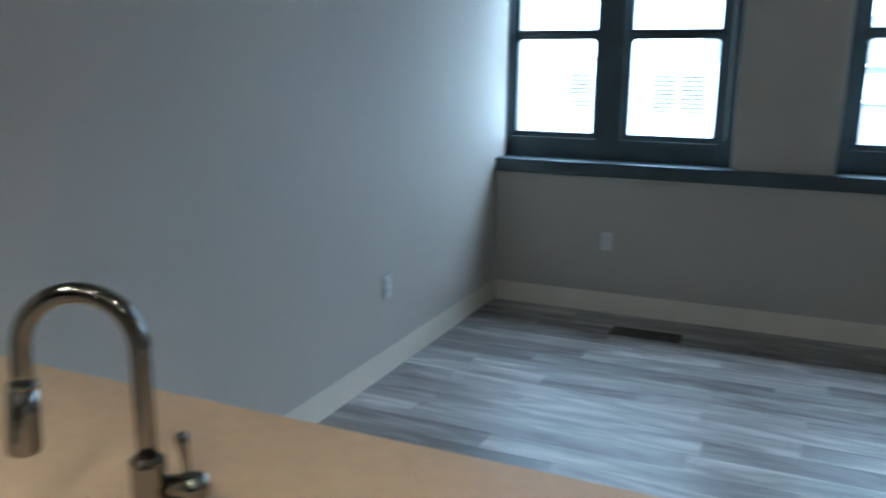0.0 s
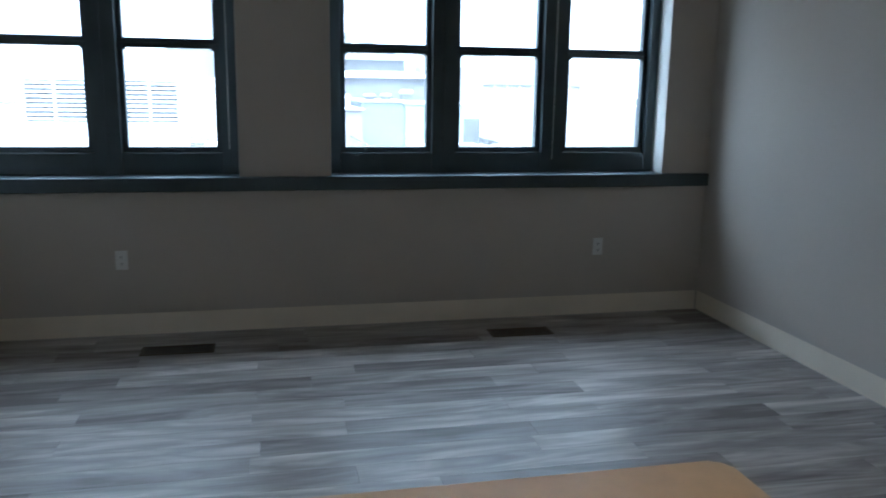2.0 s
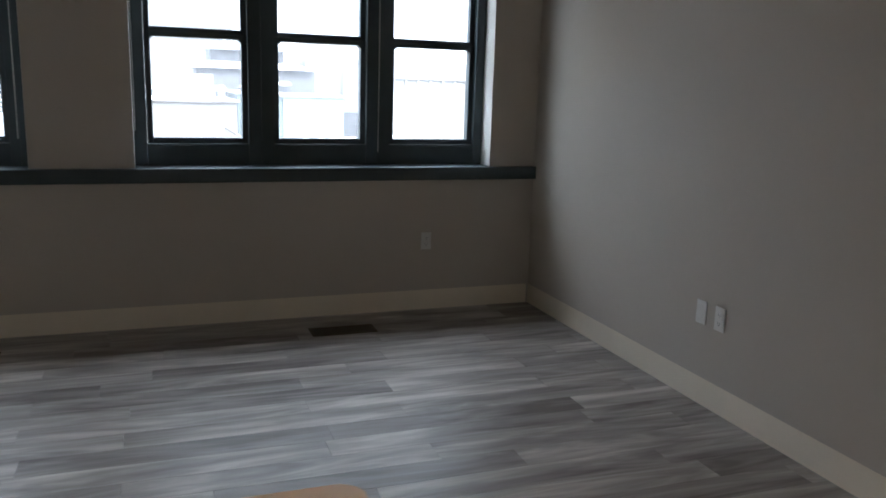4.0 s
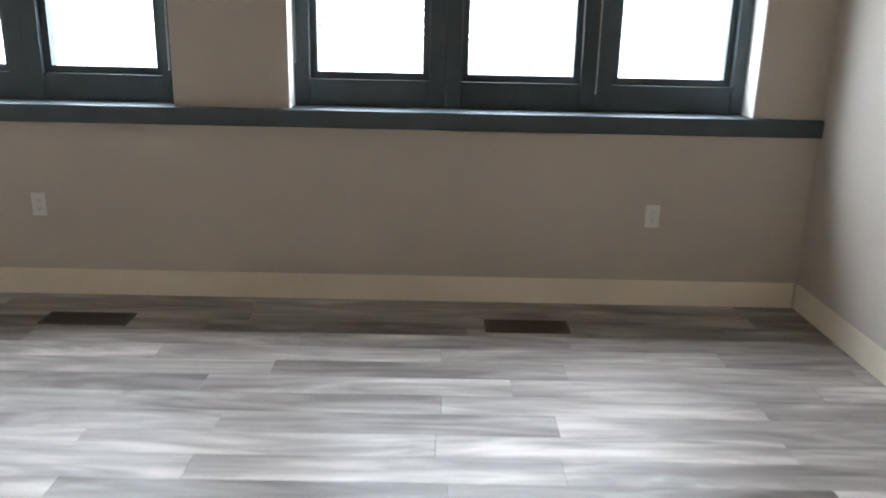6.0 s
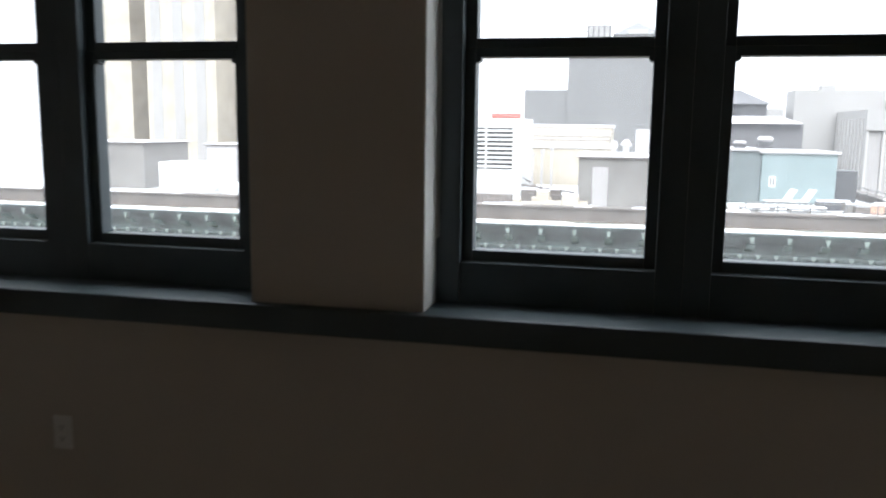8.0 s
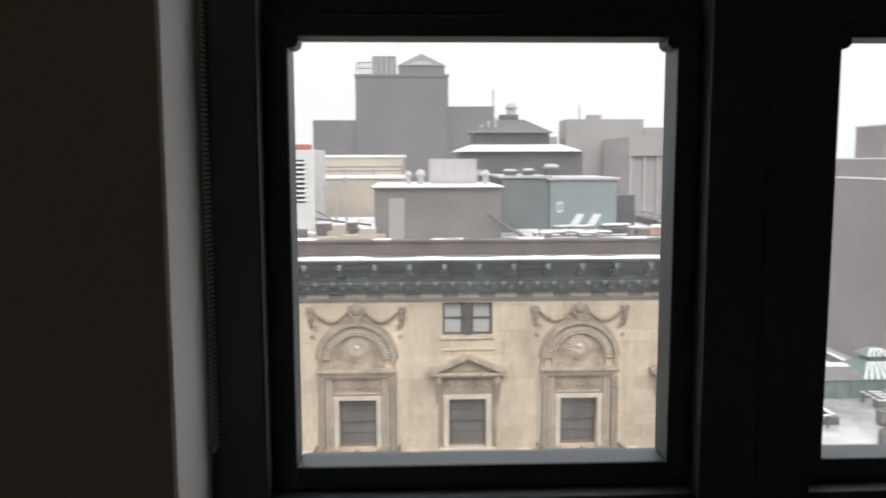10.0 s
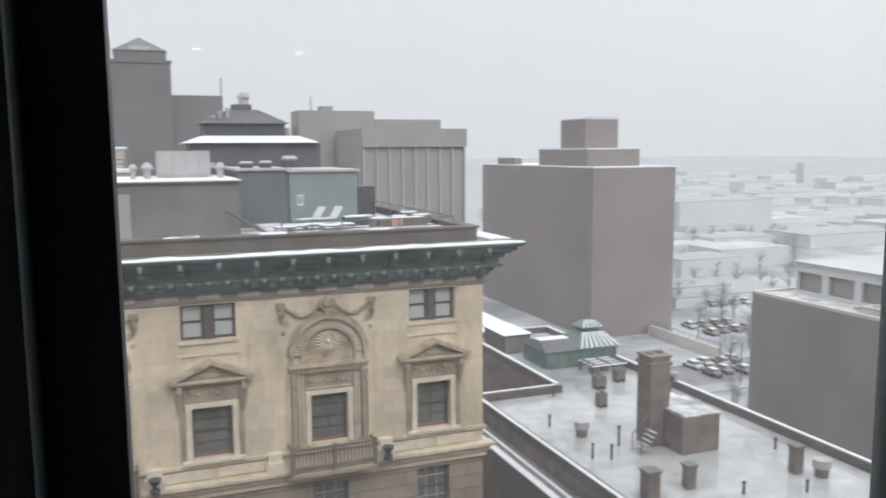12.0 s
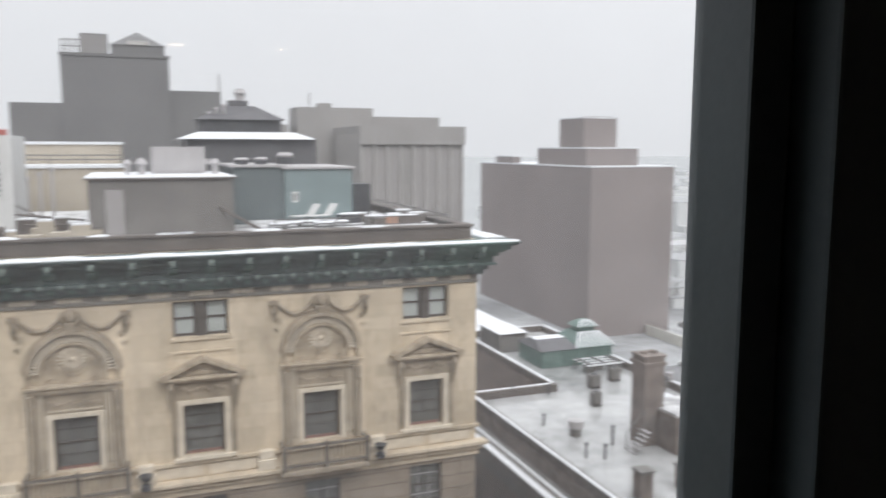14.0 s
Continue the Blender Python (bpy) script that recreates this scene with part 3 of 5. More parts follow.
M_DARKPANE = mat("dark_window_pane", (0.19, 0.19, 0.18), 0.15, vary=0.25, scale=1.5, bump=0.0)
M_BLIND = mat("pane_with_pale_blind", (0.5, 0.54, 0.53), 0.2, vary=0.1, scale=1.0, bump=0.0)
M_SASH = mat("dark_brown_sash", (0.10, 0.085, 0.075), 0.6, vary=0.15)
M_REDSASH = mat("rust_red_sash_rail", (0.25, 0.145, 0.12), 0.6, vary=0.15)
M_IRON = mat("grey_iron_railing", (0.13, 0.125, 0.12), 0.6, vary=0.2, scale=4)
M_TOWER = mat("dark_grey_brick_tower", (0.172, 0.17, 0.17), 0.9, vary=0.08, scale=0.15, bump=0, fine=0.5)
M_GREYSLAB = mat("grey_concrete_slab_block", (0.30, 0.288, 0.28), 0.9, vary=0.07, scale=0.12, bump=0, fine=0.5)
M_FIN = mat("pale_concrete_fin", (0.42, 0.405, 0.39), 0.9, vary=0.06, scale=0.2, bump=0, fine=0.5)
M_BRICKFAR = mat("brown_brick_block", (0.24, 0.211, 0.204), 0.9, vary=0.1, scale=0.08, bump=0, fine=0.5)
M_ROOF = mat("wet_grey_roof_membrane", (0.32, 0.325, 0.325), 0.08, vary=0.32, scale=0.08, bump=0.006, fine=1.2, tint=(0.47, 0.47, 0.465))
M_CHIM = mat("sooty_brick_chimney", (0.21, 0.175, 0.155), 0.9, vary=0.3, scale=1.2, bump=0.4, fine=9)
M_GARAGE = mat("grey_brown_block_wall", (0.28, 0.25, 0.24), 0.9, vary=0.1, scale=0.15, bump=0.0, fine=0.4)
M_THAW = mat("thawing_grey_snow", (0.46, 0.46, 0.465), 0.7, vary=0.14, scale=0.12, bump=0.05, fine=1.5)
M_PANEL = mat("pale_glass_block", (0.54, 0.525, 0.48), 0.4, vary=0.08, scale=0.5)
M_GROUND = mat("slushy_city_ground", (0.24, 0.245, 0.25), 0.7, vary=0.35, scale=0.06, bump=0.0, fine=0.3, tint=(0.38, 0.385, 0.39))
# Distance haze is painted into these base colours, to fade towards the sky.
M_MIST1 = mat("hazed_grey_block", (0.55, 0.556, 0.556), 0.9, vary=0.08, scale=0.05, bump=0, fine=0.5)
M_MIST2 = mat("more_hazed_grey_block", (0.61, 0.618, 0.618), 0.9, vary=0.06, scale=0.05, bump=0, fine=0.5)
M_MIST3 = mat("hazed_thin_snow", (0.35, 0.357, 0.36), 0.9, vary=0.06, scale=0.05, bump=0, fine=0.5)
M_FIELD = mat("hazed_snow_field", (0.345, 0.355, 0.357), 0.9, vary=0.1, scale=0.01, bump=0.0, fine=0.1)
# Darker and greyer than the wall stone.
M_FRIEZE = mat("grey_brown_frieze", (0.25, 0.23, 0.205), 0.9, vary=0.25, scale=0.9, bump=0.3, fine=12)
GROUND = -40.0
DEEP = -34.0 - GROUND


def cells(bm, x0, x1, z0, z1, y0, y1, holes):
    """A wall slab with rectangular openings (x0, x1, z0, z1) through it."""
    xs = sorted({x0, x1, *[h[0] for h in holes], *[h[1] for h in holes]})
    zs = sorted({z0, z1, *[h[2] for h in holes], *[h[3] for h in holes]})
    for a, b in zip(zs, zs[1:]):
        run = None
        for c, d in zip(xs, xs[1:]):
            cx, cz = (c + d) / 2, (a + b) / 2
            solid = not any(h[0] < cx < h[1] and h[2] < cz < h[3] for h in holes)
            if solid:
                run = (run[0], d) if run else (c, d)
            if run and (not solid or d == xs[-1]):
                box(bm, run[0], y0, a, run[1], y1, b)
                run = None
    return bm


# ---- the terracotta hotel across the street ----
F = 26.4
HX0, HX1 = -46.0, 13.85
hotel = thing("terracotta_building", "cream terracotta building with carved arches and dark copper cornice", "building", (0, F, GROUND))
hotel_o = Matrix.Translation((0, -F, -GROUND))


def hpart(name, bm, material, parent=None, label="", smooth=False):
    bm.transform(hotel_o)
    return part(name, bm, material, parent or hotel, label, smooth)


ARCH = [8.05 - 7.74 * k for k in range(5)]
PED = [11.88 - 7.74 * k for k in range(5)]
holes = []
for c in ARCH + PED:
    holes += [(c - 0.645, c + 0.645, -8.47, -6.725), (c - 0.62, c + 0.62, -11.6, -9.95)]
for c in PED:
    holes += [(c - 0.87, c + 0.87, -4.49, -3.32)]
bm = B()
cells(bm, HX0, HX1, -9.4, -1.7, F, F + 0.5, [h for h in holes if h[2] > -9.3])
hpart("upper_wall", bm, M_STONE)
# lower storeys: shade below the string course and dirt, both as darker colour
bm = B()
cells(bm, HX0, HX1, -13.2, -9.4, F, F + 0.5, [h for h in holes if h[2] < -9.3])
box(bm, HX0, F, GROUND, HX1, F + 0.5, -13.2)
hpart("lower_wall", bm, M_BROWN, label="stone storeys below the string course, shade and dirt in their darker brown")
bm = B()
box(bm, HX0, F + 0.9, GROUND, HX1, 43, -1.75)
box(bm, HX1 - 0.5, F + 0.5, GROUND, HX1, F + 0.9, -1.75)
hpart("body", bm, M_BROWN)
bm = B()
box(bm, HX0, F + 0.5, -1.75, HX1, 43, -1.5)
hpart("roof", bm, M_SLUSH, label="snow-dusted flat roof")

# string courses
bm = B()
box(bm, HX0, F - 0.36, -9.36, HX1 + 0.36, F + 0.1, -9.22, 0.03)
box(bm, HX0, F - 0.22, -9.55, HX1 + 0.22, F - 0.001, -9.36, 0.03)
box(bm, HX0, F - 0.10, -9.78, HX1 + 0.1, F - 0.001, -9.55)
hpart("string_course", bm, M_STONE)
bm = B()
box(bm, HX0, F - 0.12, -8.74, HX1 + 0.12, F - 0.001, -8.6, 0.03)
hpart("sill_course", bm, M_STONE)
bm = B()
box(bm, HX0, F - 0.06, -3.26, HX1 + 0.06, F - 0.001, -3.16, 0.02)
box(bm, HX0, F - 0.04, -3.16, HX1 + 0.04, F - 0.001, -2.74)
hpart("frieze", bm, M_FRIEZE)
# fluted panels of the frieze
fl = B()
for i in range(8):
    box(fl, i * 0.09, -0.035, 0, i * 0.09 + 0.05, 0, 0.34)
me = mesh_of("flutes", fl, M_PALE)
x = HX0 + 15
while x < HX1 - 0.9:
    o = new("flutes", me)
    o.parent = hotel
    o.location = (x, -0.041, -3.13 - GROUND)
    x += 1.29

# cornice, mitred round the corner
bm = B()
for over, z0, z1 in ((1.2, -1.77, -1.69), (1.12, -1.84, -1.77), (0.95, -2.0, -1.84), (0.8, -2.1, -2.0), (0.62, -2.26, -2.1), (0.46, -2.5, -2.26), (0.56, -2.6, -2.5), (0.32, -2.78, -2.6), (0.2, -2.95, -2.78)):
    box(bm, HX0, F - over, z0, HX1 + over, F - 0.001, z1, 0.02)
    box(bm, HX1 + 0.001, F - 0.001, z0, HX1 + over, 43, z1, 0.02)
hpart("cornice", bm, M_COPPER, label="deep dark green copper cornice with brackets")
brk = B()
prism(brk, [(-0.98, 0.0), (0, 0), (0, -0.46), (-0.3, -0.42), (-0.55, -0.22), (-0.85, -0.16)], -0.13, 0.13)
brk.transform(Matrix.Rotation(radians(90), 4, "Z"))
me_b = mesh_of("bracket", brk, M_COPPER)
den = B()
box(den, -0.09, -0.14, -0.2, 0.09, 0, 0.0, 0.02)
me_d = mesh_of("dentil", den, M_COPPER)
# tips in the paler copper, as painted highlights
knob = B()
prism(knob, [(-0.085, 0.0), (0.085, 0.0), (0.02, -0.15), (-0.02, -0.15)], -0.06, 0.0)
me_k = mesh_of("dentil_tip", knob, M_TIP)
tip = B()
prism(tip, [(-0.09, 0.0), (0.09, 0.0), (0.03, -0.2), (-0.03, -0.2)], -0.08, 0.0)
me_t = mesh_of("bracket_tip", tip, M_TIP)
x = HX1 - 0.2
while x > -30:
    o = new("bracket", me_b)
    o.parent = hotel
    o.location = (x, -0.0, -2.1 - GROUND)
    o.rotation_euler = (0, 0, 0)
    t = new("bracket_tip", me_t)
    t.parent = hotel
    t.location = (x, -1.04, -1.845 - GROUND)
    for k in (0, 0.575):
        d = new("dentil", me_d)
        d.parent = hotel
        d.location = (x - k, -0.33, -2.6 - GROUND)
        d = new("dentil_tip", me_k)
        d.parent = hotel
        d.location = (x - k - 0.28, -0.565, -2.5 - GROUND)
    x -= 1.15
y = F + 1.0
while y < 42:
    o = new("bracket", me_b)
    o.parent = hotel
    o.location = (HX1, y - F, -2.1 - GROUND)
    o.rotation_euler = (0, 0, radians(90))
    y += 1.15

# snow lying on the cornice, with a ragged edge
random.seed(3)


def snow_strip(x0, y0, x1, y1, z, thick, step, along_x=True):
    bm = B()
    ring = []
    n = max(2, int((x1 - x0 if along_x else y1 - y0) / step))
    for i in range(n + 1):
        f = i / n
        j = random.uniform(0, 0.18) if random.random() < 0.7 else random.uniform(0.2, 0.5)
        h = thick * random.uniform(0.5, 1.2)
        if along_x:
            x = x0 + (x1 - x0) * f
            pts = [(x, y0 + 0.02, z), (x, y0 + 0.05 + j * 0.1, z + h), (x, y1 - j, z + h), (x, y1, z)]
        else:
            yy = y0 + (y1 - y0) * f
            pts = [(x0 + j, yy, z), (x0 + 0.1 + j, yy, z + h), (x1 - 0.06, yy, z + h), (x1 - 0.02, yy, z)]
        ring.append([bm.verts.new(p) for p in pts])
    for a, b in zip(ring, ring[1:]):
        for k in range(3):
            bm.faces.new((a[k], a[k + 1], b[k + 1], b[k]))
    bm.faces.new(ring[0])
    bm.faces.new(list(reversed(ring[-1])))
    bmesh.ops.recalc_face_normals(bm, faces=bm.faces[:])
    return bm


def snow_on(bm, label="thin white snow lying on a ledge"):
    return single("snow_patch", bm, M_SNOW, label, "snow", group="snow patches", smooth=False)


snow_on(snow_strip(-30, F - 1.19, HX1 + 1.15, F - 0.5, -1.688, 0.05, 0.5), "ragged strip of snow lying on the copper cornice")
snow_on(snow_strip(HX1 + 0.3, F, HX1 + 1.19, 42, -1.688, 0.05, 0.6, False), "strip of snow on the returning cornice")

# parapet
bm = B()
box(bm, HX0, F + 0.15, -1.69, HX1 - 0.15, F + 0.5, -1.24, 0.02)
box(bm, HX0, F + 0.08, -1.24, HX1 - 0.08, F + 0.56, -1.15, 0.02)
box(bm, HX1 - 0.5, F + 0.56, -1.5, HX1 - 0.12, 42.8, -1.24)
box(bm, HX1 - 0.56, F + 0.56, -1.24, HX1 - 0.08, 42.8, -1.15)
hpart("parapet", bm, M_PARAPET, label="dark brown parapet with a flat coping")
for a, b in ((-27, -21), (-18, -14.5), (-8.5, -6.2), (-5, -3.1), (-2.4, -1.0), (0.9, 1.5), (2.9, 4.0), (5.9, 6.8), (9.6, 10.4)):
    snow_on(snow_strip(a, F + 0.1, b, F + 0.55, -1.149, 0.06, 0.25), "patch of snow on the parapet coping")


def hotel_window(cx, z0, z1, half, material, bars=1):
    """A recessed sash window: frame, meeting rail, two panes."""
    w = new("window")
    w.parent = hotel
    w.location = (cx, 0.22, z0 - GROUND)
    h = z1 - z0
    bm = B()
    for a in ((-half, 0, -half + 0.09, h), (half - 0.09, 0, half, h), (-half + 0.09, h - 0.08, half - 0.09, h), (-half + 0.09, h * 0.48, half - 0.09, h * 0.48 + 0.07)):
        box(bm, a[0], 0, a[1], a[2], 0.1, a[3])
    part("frame", bm, M_SASH, w)
    bm = B()
    box(bm, -half + 0.09, 0.0, 0, half - 0.09, 0.1, 0.09)
    part("bottom_rail", bm, M_REDSASH if half > 0.5 else M_SASH, w)
    if bars:
        bm = B()
        for k in range(1, bars + 1):
            x = -half + 2 * half * k / (bars + 1)
            box(bm, x - 0.016, 0.02, 0.09, x + 0.016, 0.049, h * 0.48)
            box(bm, x - 0.016, 0.02, h * 0.48 + 0.07, x + 0.016, 0.049, h - 0.08)
        for z in (h * 0.27, h * 0.74):
            box(bm, -half + 0.09, 0.021, z - 0.016, half - 0.09, 0.048, z + 0.016)
        part("muntins", bm, M_PINKGREY if bars > 1 else M_SASH, w)
    for a, b in ((0.09, h * 0.48), (h * 0.48 + 0.07, h - 0.08)):
        bm = B()
        box(bm, -half + 0.09, 0.05, a, half - 0.09, 0.07, b)
        part("pane", bm, material, w)
    return w


random.seed(11)
for c in ARCH + PED:
    hotel_window(c, -8.47, -6.725, 0.645, M_DARKPANE)
    hotel_window(c, -11.6, -9.95, 0.62, M_DARKPANE, 2)
for c in PED:
    hotel_window(c - 0.5, -4.49, -3.32, 0.37, M_BLIND, 0)
    hotel_window(c + 0.5, -4.49, -3.32, 0.37, M_BLIND, 0)
    bm = B()
    box(bm, c - 0.129, F + 0.1, -4.49, c + 0.129, F + 0.4, -3.32)
    hpart("window_post", bm, M_SASH)

# one carved arch bay, and one pedimented bay; repeated along the front with shared meshes


def bay(parts, centres):
    for c in centres:
        for name, me in parts:
            o = new(name, me)
            o.parent = hotel
            o.location = (c, 0, -GROUND)


arch = []
bm = B()
for s in (-1, 1):
    box(bm, s * 0.65, -0.12, -8.47, s * 0.83, -0.001, -6.6, 0.01)
box(bm, -0.83, -0.12, -6.72, 0.83, -0.001, -6.58, 0.01)
arch.append(("window_frame", mesh_of("window_frame", bm, M_PALE)))
bm = B()
for s in (-1, 1):
    box(bm, s * 0.84, -0.10, -8.3, s * 1.12, -0.001, -5.9, 0.01)
    box(bm, s * 1.13, -0.20, -8.45, s * 1.32, -0.001, -5.86, 0.02)
    box(bm, s * 1.10, -0.26, -6.35, s * 1.34, -0.15, -5.9, 0.03)
box(bm, -0.82, -0.06, -6.57, 0.82, -0.001, -5.95)
for k in range(9):
    a = -0.64 + k * 0.16
    cyl(bm, (a, -0.06, -6.26 + 0.05 * math.cos(k * 2.1)), (a, -0.1, -6.26 + 0.05 * math.cos(k * 2.1)), 0.07, 0.04, 8)
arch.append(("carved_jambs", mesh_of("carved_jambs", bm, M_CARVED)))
bm = B()
box(bm, -1.4, -0.3, -5.72, 1.4, -0.001, -5.62, 0.02)
box(bm, -1.34, -0.22, -5.84, 1.34, -0.001, -5.72, 0.02)
for k in range(22):
    box(bm, -1.28 + k * 0.12, -0.235, -5.9, -1.22 + k * 0.12, -0.001, -5.84)
arch.append(("entablature", mesh_of("entablature", bm, M_CARVED2)))
bm = B()
CZA = -5.29


def ring(bm, r0, r1, d, n=32, z=CZA, full=False, y0=0.0):
    end = 2 * math.pi if full else math.pi
    prev = None
    for k in range(n + 1):
        a = end * k / n
        c, s = math.cos(a), math.sin(a)
        q = [bm.verts.new((r * c, -y, z + r * s)) for r, y in ((r0, y0), (r0, d), (r1, d), (r1, y0))]
        if prev:
            for j in range(3):
                bm.faces.new((prev[j], q[j], q[j + 1], prev[j + 1]))
        prev = q


ring(bm, 1.22, 1.34, 0.24)
ring(bm, 0.88, 0.96, 0.18)
for s in (-1, 1):
    box(bm, s * 1.22, -0.16, -5.62, s * 1.34, -0.001, CZA)
    box(bm, s * 0.88, -0.12, -5.62, s * 0.96, -0.001, CZA)
bmesh.ops.recalc_face_normals(bm, faces=bm.faces[:])
arch.append(("arch_ring", mesh_of("arch_ring", bm, M_CARVED2)))
bm = B()
for k in range(33):
    a = math.pi * (k + 0.5) / 33
    m = Matrix.Translation((1.09 * math.cos(a), -0.05, CZA + 1.09 * math.sin(a))) @ Matrix.Rotation(-a, 4, "Y")
    v = bmesh.ops.create_cube(bm, size=1, matrix=m @ Matrix.Diagonal((0.23, 0.14, 0.058, 1)))
arch.append(("voussoirs", mesh_of("voussoirs", bm, M_PALE)))
# dark rings behind and around the voussoirs, painting shade into the gaps
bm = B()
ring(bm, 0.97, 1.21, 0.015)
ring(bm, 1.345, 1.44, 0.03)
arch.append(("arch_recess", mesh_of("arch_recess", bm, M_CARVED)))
bm = B()
ring(bm, 0.72, 0.76, 0.05)
ring(bm, 0.50, 0.54, 0.05, 24, -4.87, True)
pts = [(0.87 * math.cos(math.pi * k / 24), CZA + 0.87 * math.sin(math.pi * k / 24)) for k in range(25)] + [(-0.87, -5.62), (0.87, -5.62)]
prism(bm, pts, -0.02, -0.001)
arch.append(("tympanum", mesh_of("tympanum", bm, M_CARVED2)))
bm = B()
for k in range(20):
    a = 2 * math.pi * k / 20
    tube(bm, [(0.1 * math.cos(a), -0.05, -4.87 + 0.1 * math.sin(a)), (0.28 * math.cos(a), -0.10, -4.87 + 0.28 * math.sin(a)), (0.42 * math.cos(a), -0.05, -4.87 + 0.42 * math.sin(a))], [0.012, 0.026, 0.03], 6)
bmesh.ops.create_icosphere(bm, subdivisions=2, radius=0.085, matrix=Matrix.Translation((0, -0.05, -4.87)))
arch.append(("medallion", mesh_of("medallion", bm, M_PALE)))
bm = B()
for s in (-1, 1):
    tube(bm, [(s * (0.2 + 1.3 * f), -0.1, -3.5 - 0.42 * math.sin(math.pi * f) - 0.04 * f) for f in [i / 10 for i in range(11)]],
         [0.035 + 0.035 * math.sin(math.pi * i / 10) for i in range(11)], 7)
    box(bm, s * 1.42, -0.16, -3.62, s * 1.72, -0.001, -3.45, 0.03)
    tube(bm, [(s * 1.56, -0.08, -3.62), (s * 1.56, -0.1, -3.85), (s * 1.55, -0.08, -4.15)], [0.09, 0.11, 0.03], 7)
    tube(bm, [(s * 0.1, -0.1, -3.85), (s * 0.3, -0.12, -3.6), (s * 0.22, -0.1, -3.38)], [0.05, 0.08, 0.05], 7)
bmesh.ops.create_icosphere(bm, subdivisions=2, radius=0.2, matrix=Matrix.Translation((0, -0.08, -3.52)) @ Matrix.Diagonal((1, 0.7, 1.2, 1)))
box(bm, -0.14, -0.22, -4.05, 0.14, -0.001, -3.72, 0.04)
arch.append(("garland", mesh_of("garland", bm, M_CARVED)))
# scrolls in the spandrels and on the tympanum
bm = B()
for s in (-1, 1):
    for cx, cz, r in ((1.42, -4.2, 0.13), (1.5, -4.5, 0.09), (0.68, -5.12, 0.1)):
        tube(bm, [(s * (cx + r * (1 - k / 16) * math.cos(k * 0.55)), -0.04, cz + r * (1 - k / 16) * math.sin(k * 0.55)) for k in range(15)], 0.018, 5)
    tube(bm, [(s * (0.5 + 0.06 * k), -0.04, -5.5 + 0.06 * math.sin(k * 0.8)) for k in range(6)], 0.022, 5)
arch.append(("scrollwork", mesh_of("scrollwork", bm, M_CARVED)))
# fine mouldings down the jambs
bm = B()
for s in (-1, 1):
    for x0, x1 in ((1.36, 1.41), (0.9, 0.94), (1.02, 1.06)):
        box(bm, s * x0, -0.13, -8.5, s * x1, -0.001, -5.92)
for k in range(13):
    cyl(bm, (-0.72 + k * 0.12, -0.06, -6.48), (-0.72 + k * 0.12, -0.11, -6.48), 0.04, 0.03, 6)
arch.append(("jamb_mouldings", mesh_of("jamb_mouldings", bm, M_PALE)))
bay(arch, ARCH)

# shallow panels of the dado between the sill and string courses, and pedestals beside the balconies
pan = mesh_of("dado_panel", box(B(), -0.78, -0.045, -9.16, 0.78, -0.001, -8.8, 0.02), M_PALE)
pst = mesh_of("pedestal", box(box(B(), -0.3, -0.3, -9.219, 0.3, -0.001, -8.85, 0.03), -0.24, -0.26, -8.85, 0.24, -0.001, -8.55, 0.03), M_PALE)
for c in PED:
    for dx in (-0.9, 0.9):
        o = new("dado_panel", pan)
        o.parent = hotel
        o.location = (c + dx, 0, -GROUND)
for c in ARCH:
    for dx in (-1.95, 1.95):
        o = new("pedestal", pst)
        o.parent = hotel
        o.location = (c + dx, 0, -GROUND)

# balconies under the arches
for c in ARCH:
    bal = new("balcony")
    bal.parent = hotel
    bal.location = (c, 0, -9.22 - GROUND)
    bm = B()
    box(bm, -1.5, -0.72, -0.18, 1.5, -0.001, 0.0, 0.03)
    part("slab", bm, M_CARVED, bal)
    bm = B()
    for yy, xx0, xx1 in ((-0.66, -1.44, 1.44),):
        box(bm, xx0, yy - 0.05, 0.78, xx1, yy + 0.05, 0.86)
        box(bm, xx0, yy - 0.03, 0.12, xx1, yy + 0.03, 0.17)
    for s in (-1, 1):
        box(bm, s * 1.44 - 0.04, -0.66, 0.78, s * 1.44 + 0.04, -0.01, 0.86)
    for px in (-1.44, 0, 1.44):
        box(bm, px - 0.06, -0.72, 0.0, px + 0.06, -0.6, 0.92)
    part("rail", bm, M_RAIL, bal)
    one = B()
    box(one, -0.018, -0.018, 0, 0.018, 0.018, 0.62)
    me = mesh_of("baluster", one, M_RAIL)
    for k in range(22):
        o = new("baluster", me)
        o.parent = bal
        o.location = (-1.36 + k * 2.72 / 21, -0.66, 0.165)

ped = []
bm = B()
for s in (-1, 1):
    box(bm, s * 0.65, -0.12, -8.47, s * 0.84, -0.001, -6.6, 0.01)
box(bm, -0.84, -0.12, -6.72, 0.84, -0.001, -6.56, 0.01)
box(bm, -0.98, -0.2, -8.6, 0.98, -0.001, -8.47, 0.02)
ped.append(("window_frame", mesh_of("window_frame", bm, M_PALE)))
bm = B()
for s in (-1, 1):
    box(bm, s * 0.87, -0.08, -8.47, s * 1.02, -0.001, -6.2, 0.01)
    tube(bm, [(s * 1.0, -0.08, -6.9), (s * 1.02, -0.14, -6.5), (s * 1.02, -0.24, -6.1), (s * 1.02, -0.2, -5.9)], [0.05, 0.09, 0.11, 0.1], 8)
box(bm, -0.86, -0.06, -6.55, 0.86, -0.001, -5.92)
for k in range(7):
    cyl(bm, (-0.63 + k * 0.21, -0.06, -6.24 + 0.06 * math.cos(k * 2.4)), (-0.63 + k * 0.21, -0.11, -6.24 + 0.06 * math.cos(k * 2.4)), 0.09, 0.05, 8)
